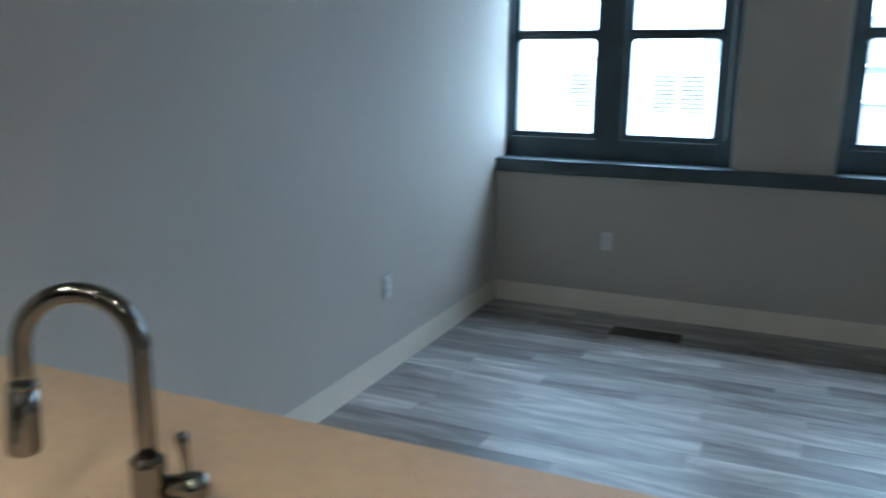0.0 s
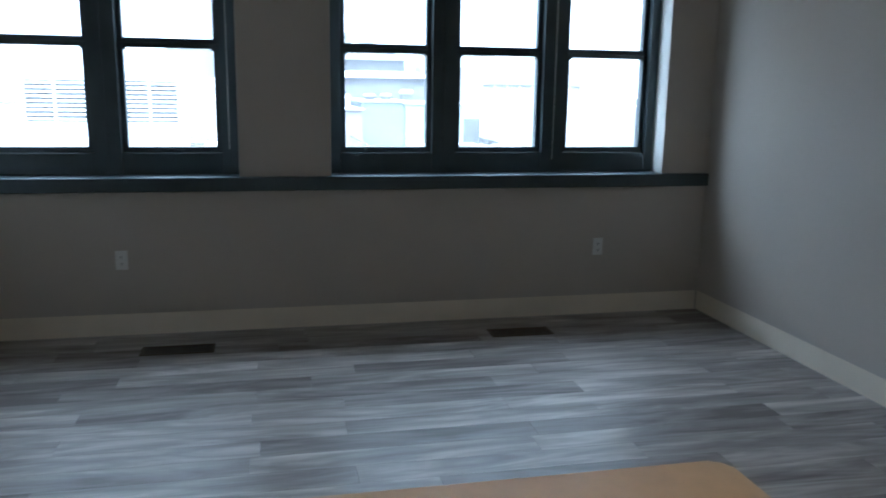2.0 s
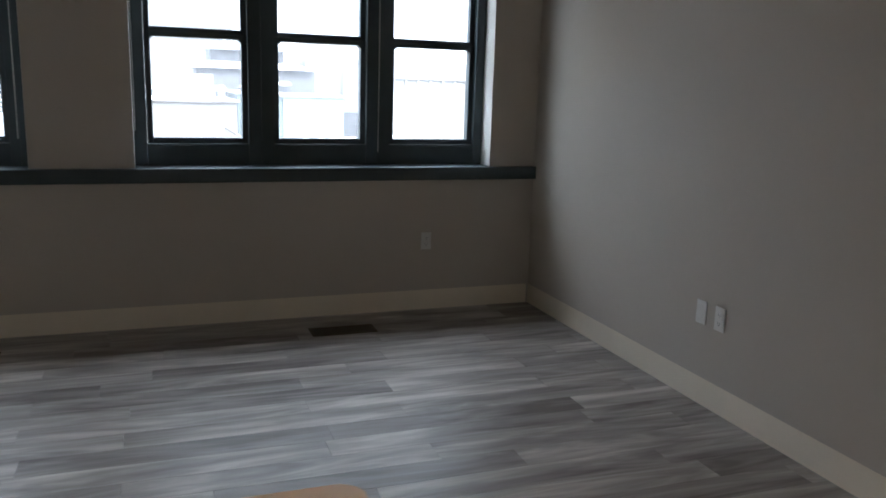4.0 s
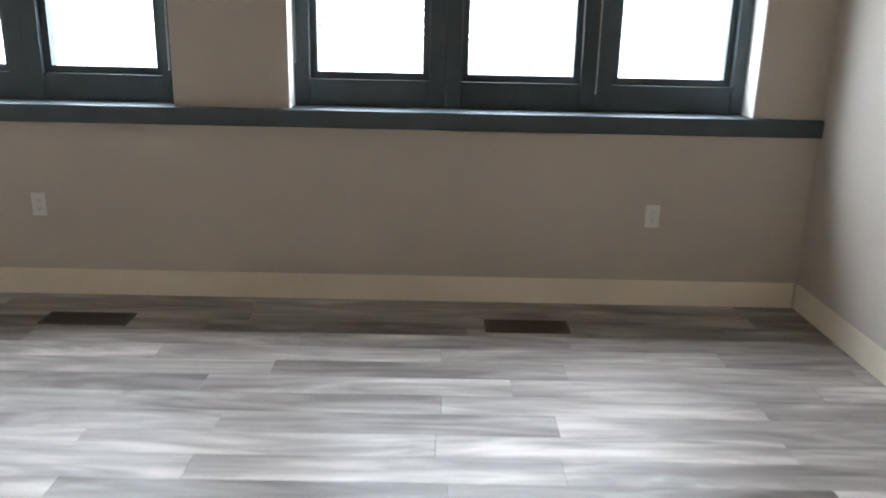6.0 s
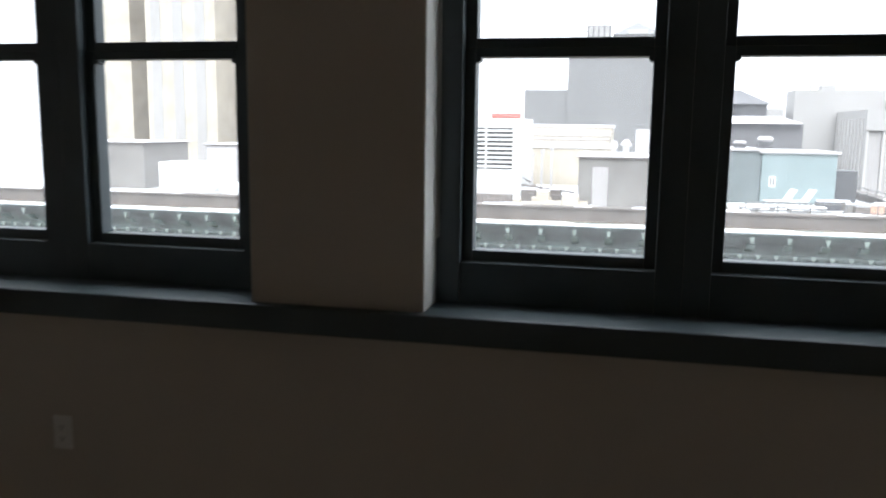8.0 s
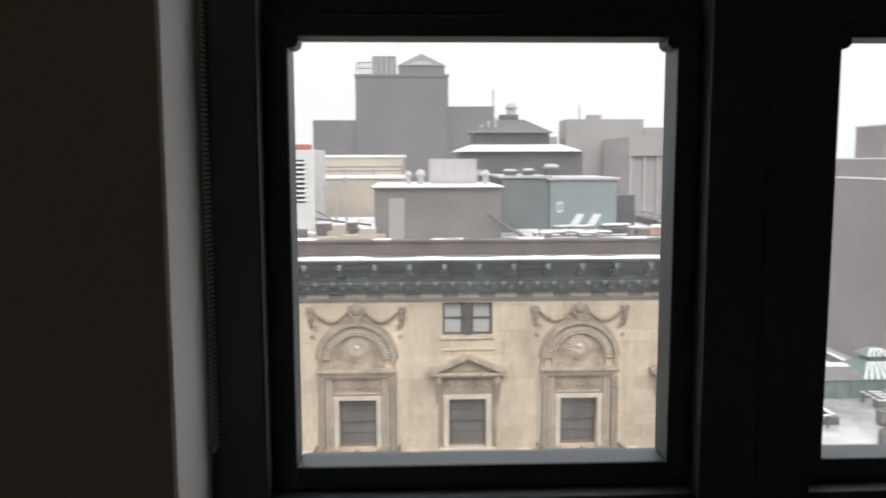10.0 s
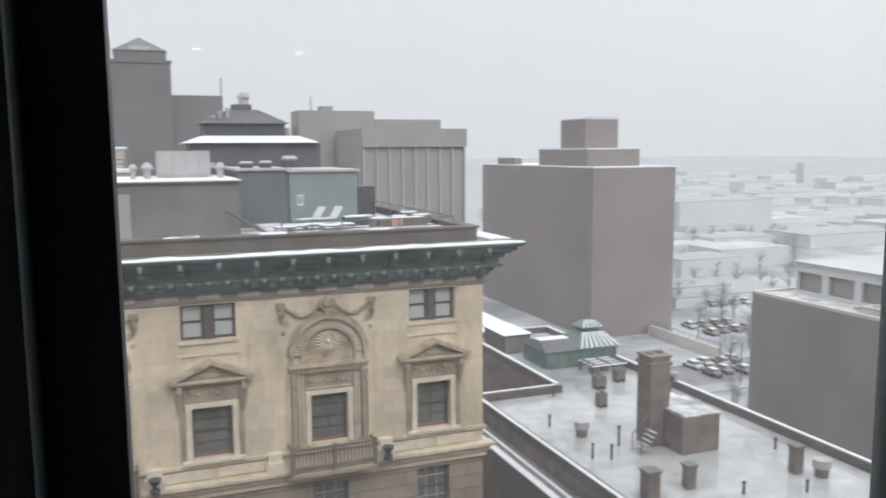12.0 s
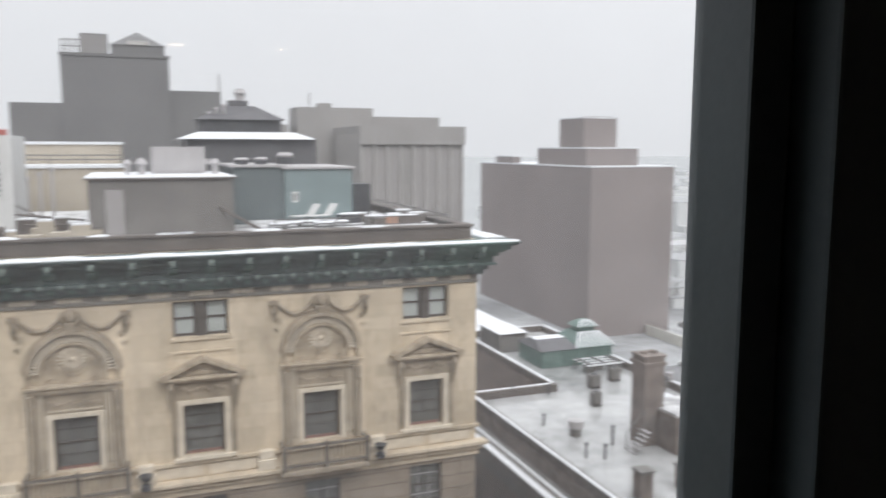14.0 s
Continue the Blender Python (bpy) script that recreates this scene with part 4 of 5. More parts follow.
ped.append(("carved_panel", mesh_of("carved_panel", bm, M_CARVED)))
bm = B()
box(bm, -1.32, -0.36, -5.84, 1.32, -0.001, -5.74, 0.02)
box(bm, -1.2, -0.26, -5.93, 1.2, -0.001, -5.84, 0.02)
for s in (-1, 1):
    prism(bm, [(s * 1.36, -5.74), (s * 1.36, -5.66), (0, -5.1), (0, -5.24), (s * 1.05, -5.70), (s * 1.05, -5.74)], -0.38, -0.001)
ped.append(("pediment", mesh_of("pediment", bm, M_CARVED2)))
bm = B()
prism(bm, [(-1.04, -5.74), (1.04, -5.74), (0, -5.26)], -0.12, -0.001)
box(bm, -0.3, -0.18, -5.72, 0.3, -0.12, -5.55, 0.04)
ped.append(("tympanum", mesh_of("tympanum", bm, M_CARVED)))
bm = B()
for a in ((-0.98, -5.0, 0.98, -4.94), (-0.98, -5.35, -0.93, -5.0), (0.93, -5.35, 0.98, -5.0)):
    box(bm, a[0], -0.05, a[1], a[2], -0.001, a[3])
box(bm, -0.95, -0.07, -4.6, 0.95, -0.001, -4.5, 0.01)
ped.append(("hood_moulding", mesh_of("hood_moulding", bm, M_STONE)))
bay(ped, PED)
# small dark lamps on the string course
for c in (10.0, 2.26):
    bm = B()
    cyl(bm, (0, 0, 0), (0, 0, 0.16), 0.16, 0.16, 12)
    cyl(bm, (0, 0, 0.16), (0, 0, 0.3), 0.05, 0.05, 8)
    cyl(bm, (0, 0, 0.3), (0, 0, 0.48), 0.12, 0.22, 12)
    single("floodlight", bm, M_BLACKBOX, "small dark floodlight standing on the stone ledge", "floodlight", group="floodlights", place=(c, F - 0.52, -9.219))


# ---- on the roof ----
def block(name, x0, y0, z0, x1, y1, z1, material, label, category="roof structure", cap=None, group=""):
    ob = thing(name, label, category, (x0, y0, z0), group=group)
    bm = B()
    box(bm, 0, 0, 0, x1 - x0, y1 - y0, z1 - z0, 0.015)
    part("walls", bm, material, ob)
    if cap:
        snowy = cap is M_SNOW
        bm = B()
        box(bm, -0.12, -0.12, z1 - z0 + 0.001, x1 - x0 + 0.12, y1 - y0 + 0.12, z1 - z0 + (0.05 if snowy else 0.1), 0.015)
        part("roof_edge", bm, M_PARAPET if snowy else cap, ob)
        if snowy:
            part("snow", box(B(), -0.1, -0.1, z1 - z0 + 0.051, x1 - x0 + 0.1, y1 - y0 + 0.1, z1 - z0 + 0.1, 0.02), cap, ob, "thin layer of snow")
    return ob


R = -1.499
shed = block("rooftop_shed", 0.8, 30, R, 5.7, 36, 0.47, M_GREYBRICK, "grey brick rooftop shed with a snowy coping and pale door", cap=M_SNOW)
bm = B()
box(bm, 0.55, -0.05, 0.05, 1.15, -0.001, 1.62, 0.01)
part("door", bm, M_STRIP, shed, "pale grey door")
for k in range(6):
    bm = B()
    box(bm, 1.7 + 0.5 * k, -0.025, 0.05, 1.76 + 0.5 * k, -0.001, 1.9)
    part("pilaster", bm, M_GREYBRICK, shed)
pk = block("rooftop_air_handler", 3.0, 33.4, 0.571, 5.0, 35.4, 1.62, M_PINKGREY, "pale galvanised air handler on the shed roof", "air handler")
bm = B()
for k in range(4):
    box(bm, 0.1 + k * 0.5, -0.03, 0.1, 0.5 + k * 0.5, -0.001, 0.95, 0.01)
part("panel", bm, M_PINKGREY, pk)
for x, r in ((2.6, 0.22), (5.3, 0.2), (2.1, 0.16)):
    bm = B()
    cyl(bm, (0, 0, 0), (0, 0, 0.35), r * 0.6, r * 0.6, 14)
    cyl(bm, (0, 0, 0.35), (0, 0, 0.42), r, r * 1.05, 14)
    cyl(bm, (0, 0, 0.42), (0, 0, 0.42 + r * 0.9), r * 1.05, r * 0.45, 14)
    single("roof_ventilator", bm, M_PINKGREY, "round galvanised ventilator with a coned hood", "roof vent", group="roof vents", place=(x, 32.5, 0.571))
dt = block("dark_penthouse", 6.03, 33.0, R, 8.06, 38, 0.8, M_TEALDARK, "dark teal rooftop penthouse with a flat roof", cap=M_PINKGREY)
tl = block("teal_penthouse", 8.07, 32.9, R, 10.92, 38, 0.72, M_TEAL, "teal metal-clad rooftop penthouse with a notice by its edge", cap=M_PINKGREY)
for k in range(9):
    bm = B()
    box(bm, 0.15 + 0.3 * k, -0.012, 0.03, 0.17 + 0.3 * k, -0.001, 2.2)
    part("seam", bm, M_TEAL, tl)
bm = B()
box(bm, 0.3, -0.03, 0.85, 0.56, -0.0125, 1.3)
sg = part("notice", bm, M_WHITEMETAL, tl, "small white notice")
bm = B()
box(bm, 0.35, -0.036, 0.93, 0.4, -0.0305, 1.22)
box(bm, 0.45, -0.036, 0.93, 0.5, -0.0305, 1.22)
part("print", bm, M_BLACKBOX, sg)
for x, w, h in ((6.5, 0.5, 0.28), (7.3, 0.45, 0.3), (8.3, 0.55, 0.5)):
    ob = thing("exhaust_fan", "small round-hooded exhaust fan on a dark curb", "exhaust fan", (x, 34, 0.901), group="exhaust fans")
    bm = B()
    box(bm, -w / 2, -w / 2, 0, w / 2, w / 2, h * 0.6, 0.02)
    part("curb", bm, M_BLACKBOX, ob)
    bm = B()
    cyl(bm, (0, 0, h * 0.6), (0, 0, h * 0.75), w * 0.55, w * 0.62, 18)
    cyl(bm, (0, 0, h * 0.75), (0, 0, h), w * 0.62, w * 0.42, 18)
    part("hood", bm, M_PINKGREY, ob)
block("black_duct", 11.0, 33.4, R, 11.85, 34.6, 0.05, M_BLACKBOX, "black metal duct box beside the teal penthouse", "duct")

# the tiered house with a snowy eave
hh = thing("tiered_roof_house", "dark tiered roof house with a snowy eave and cupola", "roof structure", (7.7, 43.5, R))
bm = B()
box(bm, -3.0, -3.5, 0, 3.25, 0, 3.5)
part("walls", bm, M_ROOFWALL, hh)


def frustum(bm, w0, d0, z0, w1, d1, z1, cx=0.0, cy=0.0):
    a = [bm.verts.new((cx + sx * w0, cy + sy * d0, z0)) for sx, sy in ((-1, -1), (1, -1), (1, 1), (-1, 1))]
    b = [bm.verts.new((cx + sx * w1, cy + sy * d1, z1)) for sx, sy in ((-1, -1), (1, -1), (1, 1), (-1, 1))]
    bm.faces.new(list(reversed(a)))
    bm.faces.new(b)
    for i in range(4):
        j = (i + 1) % 4
        bm.faces.new((a[i], a[j], b[j], b[i]))
    return bm


part("eave", frustum(B(), 3.25, 2.1, 3.501, 2.3, 1.5, 3.85, -0.1, -1.8), M_SNOW, hh, "snow-covered eave roof")
part("upper_wall", frustum(B(), 1.95, 1.2, 3.851, 1.95, 1.2, 4.45, -0.35, -1.8), M_BLACKBOX, hh)
part("upper_roof", frustum(B(), 2.15, 1.4, 4.451, 0.75, 0.5, 5.15, -0.35, -1.8), M_ROOFWALL, hh)
bm = B()
box(bm, -0.85, -2.25, 5.151, 0.1, -1.4, 5.42, 0.03)
part("cupola", bm, M_ROOFWALL, hh)
bm = B()
cyl(bm, (-0.25, -2.0, 5.421), (-0.25, -2.0, 5.75), 0.24, 0.24, 16)
cyl(bm, (-0.25, -2.0, 5.75), (-0.25, -2.0, 5.82), 0.34, 0.33, 16)
cyl(bm, (-0.25, -2.0, 5.82), (-0.25, -2.0, 6.0), 0.26, 0.2, 16)
part("drum", bm, M_PINKGREY, hh, "pale metal vent drum")
for px, pz in ((-1.5, 4.95), (-1.85, 4.75), (-1.15, 5.1)):
    bm = B()
    cyl(bm, (px, -2.8, 4.4), (px, -2.8, pz), 0.07, 0.07, 10)
    cyl(bm, (px, -2.8, pz), (px, -2.8, pz + 0.1), 0.13, 0.11, 10)
    part("vent_pipe", bm, M_PINKGREY, hh)
for x, z in ((3.6, 0.3), (4.35, 0.25), (5.2, 0.35)):
    bm = B()
    cyl(bm, (0, 0, 0), (0, 0, 2.0 + z), 0.22, 0.22, 12)
    cyl(bm, (0, 0, 2.0 + z), (0, 0, 2.25 + z), 0.4, 0.36, 12)
    single("roof_stack", bm, M_PINKGREY, "stubby grey exhaust stack with a cap", "exhaust stack", group="exhaust stacks", place=(x, 37.5, R))

# terrace: deck, loungers, planters, rail
bm = B()
box(bm, 6.6, 28.3, R + 0.001, 13.2, 32.7, -1.32, 0.01)
single("terrace_deck", bm, M_SLUSH, "raised terrace deck covered with thin snow", "deck")
for x in (8.75, 9.45):
    ob = thing("sun_lounger", "pale sun lounger with raised back on the snowy terrace", "sun lounger", (x, 31.6, -1.319), group="sun loungers")
    bm = B()
    box(bm, -0.3, -0.95, 0.28, 0.3, 0.1, 0.34, 0.02)
    part("seat", bm, M_WHITEMETAL, ob)
    bm = B()
    box(bm, -0.3, 0, 0, 0.3, 0.06, 0.78, 0.02)
    bm.transform(Matrix.Translation((0, 0.1, 0.3)) @ Matrix.Rotation(radians(-34), 4, "X"))
    part("backrest", bm, M_WHITEMETAL, ob)
    ob.scale = (0.8, 0.8, 0.72)
    ob.rotation_euler = (0, 0, radians(-66))
    for lx, ly in ((-0.26, -0.9), (0.26, -0.9), (-0.26, 0.05), (0.26, 0.05)):
        bm = B()
        box(bm, lx - 0.02, ly - 0.02, 0, lx + 0.02, ly + 0.02, 0.28)
        part("leg", bm, M_IRON, ob)
random.seed(21)
for i in range(9):
    x = 10.2 + 0.33 * i + random.uniform(-0.1, 0.1)
    y = random.uniform(29.2, 31.0)
    w, h = random.uniform(0.3, 0.5), random.uniform(0.22, 0.42)
    if i % 5 == 4:
        w, h = 0.22, 0.3
    m = (M_BLACKBOX, M_PARAPET, M_GREYBRICK, M_PARAPET, M_ORANGE)[i % 5]
    ob = thing("planter_box", "low snow-topped planter box on the terrace", "planter", (x, y, -1.319), group="terrace planters")
    bm = B()
    box(bm, -w, -0.25, 0, w, 0.25, h, 0.02)
    part("box", bm, m, ob)
    bm = B()
    box(bm, -w + 0.03, -0.22, h + 0.001, w - 0.03, 0.22, h + 0.05, 0.02)
    part("snow", bm, M_SNOW, ob, "cap of snow")
for i in range(5):
    ob = thing("terrace_table", "low terrace table topped with snow", "table", (7.2 + i * 0.55 + random.uniform(-0.1, 0.1), 29.0 + 0.35 * (i % 3), -1.319), group="terrace tables")
    bm = B()
    box(bm, -0.35, -0.3, 0.12, 0.35, 0.3, 0.16, 0.01)
    part("tabletop", bm, M_IRON, ob)
    part("snow", box(B(), -0.34, -0.29, 0.161, 0.34, 0.29, 0.2, 0.015), M_SNOW, ob)
    for lx in (-0.3, 0.3):
        for ly in (-0.25, 0.25):
            part("leg", box(B(), lx - 0.02, ly - 0.02, 0, lx + 0.02, ly + 0.02, 0.12), M_IRON, ob)
tw = thing("terrace_railing", "thin grey pipe railing along the roof edge", "railing", (6.8, 27.6, R))
for z in (0.35, 0.62):
    bm = B()
    cyl(bm, (0, 0, z), (6.4, 0, z), 0.02, seg=6)
    cyl(bm, (6.4, 0, z), (6.4, 14.5, z), 0.02, seg=6)
    part("rail", bm, M_IRON, tw)
post = B()
cyl(post, (0, 0, 0), (0, 0, 0.64), 0.022, seg=6)
me = mesh_of("post", post, M_IRON)
for i in range(7):
    o = new("post", me)
    o.parent = tw
    o.location = (6.4 * i / 6, 0, 0)
for i in range(1, 12):
    o = new("post", me)
    o.parent = tw
    o.location = (6.4, 14.5 * i / 11, 0)
bm = B()
tube(bm, [(0, 0, 0.95), (0.8, -0.9, 0.45), (1.6, -1.8, 0.02)], 0.05, 6)
single("sloped_pipe", bm, M_PARAPET, "dark sloping pipe leaning from the shed wall to the roof", "pipe", place=(5.2, 29.95, R))

# louvred cooling unit
lv = thing("cooling_unit", "white louvred rooftop cooling unit with a red top edge", "cooling unit", (-8.2, 31, R))
bm = B()
box(bm, 0, 0.12, 0.15, 6.6, 4, 3.5, 0.03)
box(bm, 0.1, 0.3, 0, 6.5, 3.8, 0.15)
part("housing", bm, M_WHITEMETAL, lv)
# near-black sheets put in as the shade between the slats
bm = B()
for x0, x1 in ((0.25, 2.55), (4.0, 6.2)):
    box(bm, x0, 0.10, 1.4, x1, 0.119, 3.1)
part("louvre_shade", bm, M_SLOT, lv)
sl = B()
box(sl, 0, -0.05, 0, 2.3, 0.0, 0.07)
sl.transform(Matrix.Rotation(radians(-20), 4, "X"))
me = mesh_of("slat", sl, M_WHITEMETAL)
for x0 in (0.25, 3.95):
    for k in range(9):
        o = new("slat", me)
        o.parent = lv
        o.location = (x0, 0.08, 1.46 + k * 0.185)
bm = B()
for x in (1.4, 5.1):
    box(bm, x - 0.04, 0.0, 1.4, x + 0.04, 0.03, 3.12)
part("mullion", bm, M_WHITEMETAL, lv)
bm = B()
box(bm, 1.2, 0.1, 3.501, 2.2, 0.3, 3.75, 0.02)
box(bm, 5.3, 0.1, 3.501, 6.5, 0.3, 3.7, 0.02)
part("guard", bm, M_RED, lv, "red-painted guard")
for x in (-1.2, -0.8, -0.4):
    bm = B()
    cyl(bm, (0, 0, 0), (0, 0, 2.4 + x * 0.4), 0.05, 0.05, 8)
    cyl(bm, (0, 0, 2.4 + x * 0.4), (0, 0, 2.55 + x * 0.4), 0.09, 0.09, 8)
    single("vent_pipe", bm, M_PINKGREY, "thin grey vent pipe on the roof", "pipe", group="vent pipes", place=(x, 31.5, R))
block("grey_bulkhead", -23.5, 32, R, -19.7, 36, 0.64, M_GREYBRICK, "grey brick stair bulkhead with a snowy top", cap=M_SNOW)
block("long_bulkhead", -19.2, 37, R, -9.5, 41, 0.5, M_PINKGREY, "long grey rooftop bulkhead with snow on top", cap=M_SNOW)
tp = block("covered_equipment", -17.7, 30, R, -15.6, 32, -0.1, M_WHITEMETAL, "white wrapped equipment box standing in roof snow", "equipment")
bm = B()
for i in range(7):
    bmesh.ops.create_icosphere(bm, subdivisions=2, radius=0.45, matrix=Matrix.Translation((random.uniform(0, 1.6), random.uniform(0, 1.2), 0.15)) @ Matrix.Diagonal((1.2, 1, 0.8, 1)))
single("snow_heap", bm, M_SNOW, "heap of snow against the wrapped equipment", "snow", place=(-15.3, 30.3, R), smooth=True)
bm = B()
box(bm, 0, 0, 0, 2.2, 0.3, 0.5, 0.05)
single("roof_curb", bm, M_PARAPET, "low dark masonry curb on the roof", "curb", place=(-3.9, 29.2, R))
for i in range(6):
    bm = B()
    box(bm, 0, 0, 0, random.uniform(0.5, 1.2), 0.4, random.uniform(0.15, 0.4), 0.03)
    single("roof_timber", bm, M_BEIGE, "weathered timber sleeper lying on the snowy roof", "timber", group="roof timbers", place=(-1.3 + 0.33 * i, 28.6 + 0.9 * (i % 3), R))

# ---- buildings behind ----


def building(name, boxes, material, label, group="", cap=0.0):
    x0, y0 = boxes[0][0], boxes[0][1]
    ob = thing(name, label, "building", (x0, y0, GROUND), group=group)
    for i, (a, b, z0, c, d, z1) in enumerate(boxes):
        bm = B()
        box(bm, a - x0, b - y0, max(z0, GROUND) - GROUND, c - x0, d - y0, z1 - GROUND)
        w = part("wall" if not i else "upper_wall", bm, material, ob)
        if cap:
            bm = B()
            box(bm, a - x0 - 0.1, b - y0 - 0.1, z1 - GROUND + 0.002, c - x0 + 0.1, d - y0 + 0.1, z1 - GROUND + cap)
            part("snow_roof", bm, M_SNOW, ob, "snow-covered roof")
    return ob


building("beige_penthouse_block", [(-14, 48, GROUND, 1.7, 58, 1.75), (-12, 44.5, GROUND, 2.0, 47.9, 0.55)], M_BEIGE, "beige brick block with snow on its flat roofs", cap=0.15)
br = thing("roof_railing", "thin dark pipe railing on the snowy beige roof", "railing", (-11.5, 44.7, 0.701))
for z in (0.28, 0.5):
    part("rail", cyl(B(), (0, 0, z), (13.2, 0, z), 0.03, seg=6), M_IRON, br)
stake = mesh_of("post", cyl(B(), (0, 0, 0), (0, 0, 0.52), 0.03, seg=6), M_IRON)
for k in range(9):
    o = new("post", stake)
    o.parent = br
    o.location = (13.2 * k / 8, 0, 0)
random.seed(31)
for k in range(7):
    x = -1.6 + 0.36 * k
    ob = thing("roof_crate", "weathered snow-topped crate on the slushy roof", "crate", (x, 29.6 + 1.3 * (k % 3), R), group="roof crates")
    w, h = random.uniform(0.2, 0.42), random.uniform(0.25, 0.75)
    part("box", box(B(), -w, -0.25, 0, w, 0.25, h, 0.02), (M_BEIGE, M_PARAPET, M_PINKGREY)[k % 3], ob)
    part("snow", box(B(), -w + 0.02, -0.23, h + 0.001, w - 0.02, 0.23, h + 0.06, 0.02), M_SNOW, ob)
for x0, x1, z0, z1, y in ((-2.4, 0.6, 0.85, 0.5, 31.2), (-1.2, 0.5, 0.45, 0.4, 30.4), (-2.0, -0.4, 1.3, 0.3, 31.6)):
    single("roof_pipe", tube(B(), [(x0, y, R), (x0, y, R + z0), ((x0 + x1) / 2, y, R + (z0 + z1) / 2), (x1, y, R + z1), (x1, y, R)], 0.04, 6), M_PARAPET, "dark bent conduit pipe standing on the roof", "pipe", group="roof pipes")
tower = building("dark_brick_tower", [(-4.4, 95, GROUND, 6.5, 106, 11.6), (6.51, 95.4, GROUND, 12.0, 106, 7.9), (-9.5, 95.4, GROUND, -4.41, 106, 6.3)], M_TOWER, "dark grey brick tower with a rooftop water tank house")
for name, bm, label in (
        ("tank_house", frustum(B(), 2.75, 2.75, 45.601, 2.75, 2.75, 46.75, 7.8, 4), ""),
        ("tank_roof", frustum(B(), 2.85, 2.85, 46.751, 0.1, 0.1, 48.45, 7.8, 4), ""),
        ("tank", box(B(), 1.95, 1.5, 45.601, 4.7, 4, 47.85), "grey rooftop tank")):
    part(name, bm, M_TOWER, tower, label).location.z = DEEP
louvre = mesh_of("louvre", box(B(), 6.7, 0.0, 0, 8.9, 0.15, 0.1), M_FIN)
for k in range(4):
    o = new("louvre", louvre)
    o.parent = tower
    o.location = (0, 1.1 + 0.2 * k, 46.78 + 0.13 * k + DEEP)
slit = mesh_of("tank_panel", box(B(), 0, 1.46, 45.7, 0.42, 1.499, 47.7), M_STRIP)
for k in range(4):
    o = new("tank_panel", slit)
    o.parent = tower
    o.location = (2.15 + 0.63 * k, 0, DEEP)
bm = B()
box(bm, -0.12, -0.12, 45.3, 11.02, -0.001, 45.6)
part("coping", bm, M_TOWER, tower).location.z = DEEP
bm = B()
for k in range(7):
    cyl(bm, (0.1 + 0.32 * k, 1.2, 45.6), (0.1 + 0.32 * k, 1.2, 47.1), 0.05, seg=5)
cyl(bm, (0.1, 1.2, 47.1), (2.0, 1.2, 47.1), 0.05, seg=5)
cyl(bm, (0.1, 1.2, 46.4), (2.0, 1.2, 46.4), 0.05, seg=5)
part("roof_rail", bm, M_IRON, tower).location.z = DEEP
bm = B()
cyl(bm, (16.3, 1, 41.9), (16.3, 1, 43.9), 0.07, seg=6)
part("mast", bm, M_IRON, tower).location.z = DEEP

slabb = building("finned_office_block", [(32.2, 110, GROUND, 47.9, 125, 4.7), (26.4, 125.5, GROUND, 38.6, 132, 7.9), (38.7, 125.5, GROUND, 50, 140, 6.6), (22, 126, GROUND, 25.1, 140, 5.2)], M_GREYSLAB, "grey concrete office block with tall vertical fins")
fin = B()
box(fin, -0.12, -0.4, 0, 0.12, 0, 36.0)
me = mesh_of("fin", fin, M_FIN)
rec = B()
box(rec, 0, -0.02, 0, 1.55, -0.001, 35.2)
me_r = mesh_of("window_strip", rec, M_STRIP)
for k in range(9):
    o = new("fin", me)
    o.parent = slabb
    o.location = (0.2 + 15.3 * k / 8, 0, DEEP)
    if k < 8 and k != 3:
        o = new("window_strip", me_r)
        o.parent = slabb
        o.location = (0.2 + 15.3 * k / 8 + 0.18, 0, DEEP)
bm = B()
box(bm, -0.1, -0.55, 36.1, 15.8, -0.001, 38.7)
part("crown", bm, M_GREYSLAB, slabb).location.z = DEEP
rib = mesh_of("side_rib", box(B(), -0.15, -0.12, 30.0, -0.001, 0.12, 37.6), M_FIN)
for k in range(9):
    o = new("side_rib", rib)
    o.parent = slabb
    o.location = (0, 1.2 + 1.6 * k, DEEP)
bm = B()
cyl(bm, (-3.5, 17, 41.9), (-3.5, 17, 44.2), 0.08, seg=6)
part("mast", bm, M_IRON, slabb).location.z = DEEP
bm = B()
box(bm, -2.2, 16, 41.91, -0.2, 18, 42.6)
part("roof_house", bm, M_GREYSLAB, slabb).location.z = DEEP

brown = building("brown_brick_slab", [(94.4, 150, GROUND, 115.7, 209, -2.5), (95, 189.5, -2.5, 97, 200, -0.6), (96, 155, -2.5, 109.5, 178, 1.55), (97, 158, 1.55, 105.6, 169, 8.3)], M_BRICKFAR, "tall brown brick block with a stepped top", cap=0.3)
for k in range(9):
    bm = B()
    cyl(bm, (3.1 + k, 8.4, 42.3), (3.1 + k, 8.4, 42.75), 0.4, 0.35, 8)
    part("crenel", bm, M_BRICKFAR, brown).location.z = DEEP

high = building("beige_high_rise", [(-66, 92, GROUND, -60, 105, 45), (-56.5, 90, GROUND, -47, 105, 40), (-44, 95, GROUND, -40, 105, 30)], M_BEIGE, "pale beige high-rise with dark vertical window bays")
for k in range(3):
    bm = B()
    box(bm, 10.2 + k * 3.0, -2.05, 0, 11.6 + k * 3.0, -2.001, 72)
    part("window_strip", bm, M_GREYSLAB, high)

# ---- the low roof beyond the alley ----
low = thing("low_brick_building", "low brick building with a wet grey flat roof and snowy copings", "building", (21.1, 12, GROUND))
RZ = -14.0
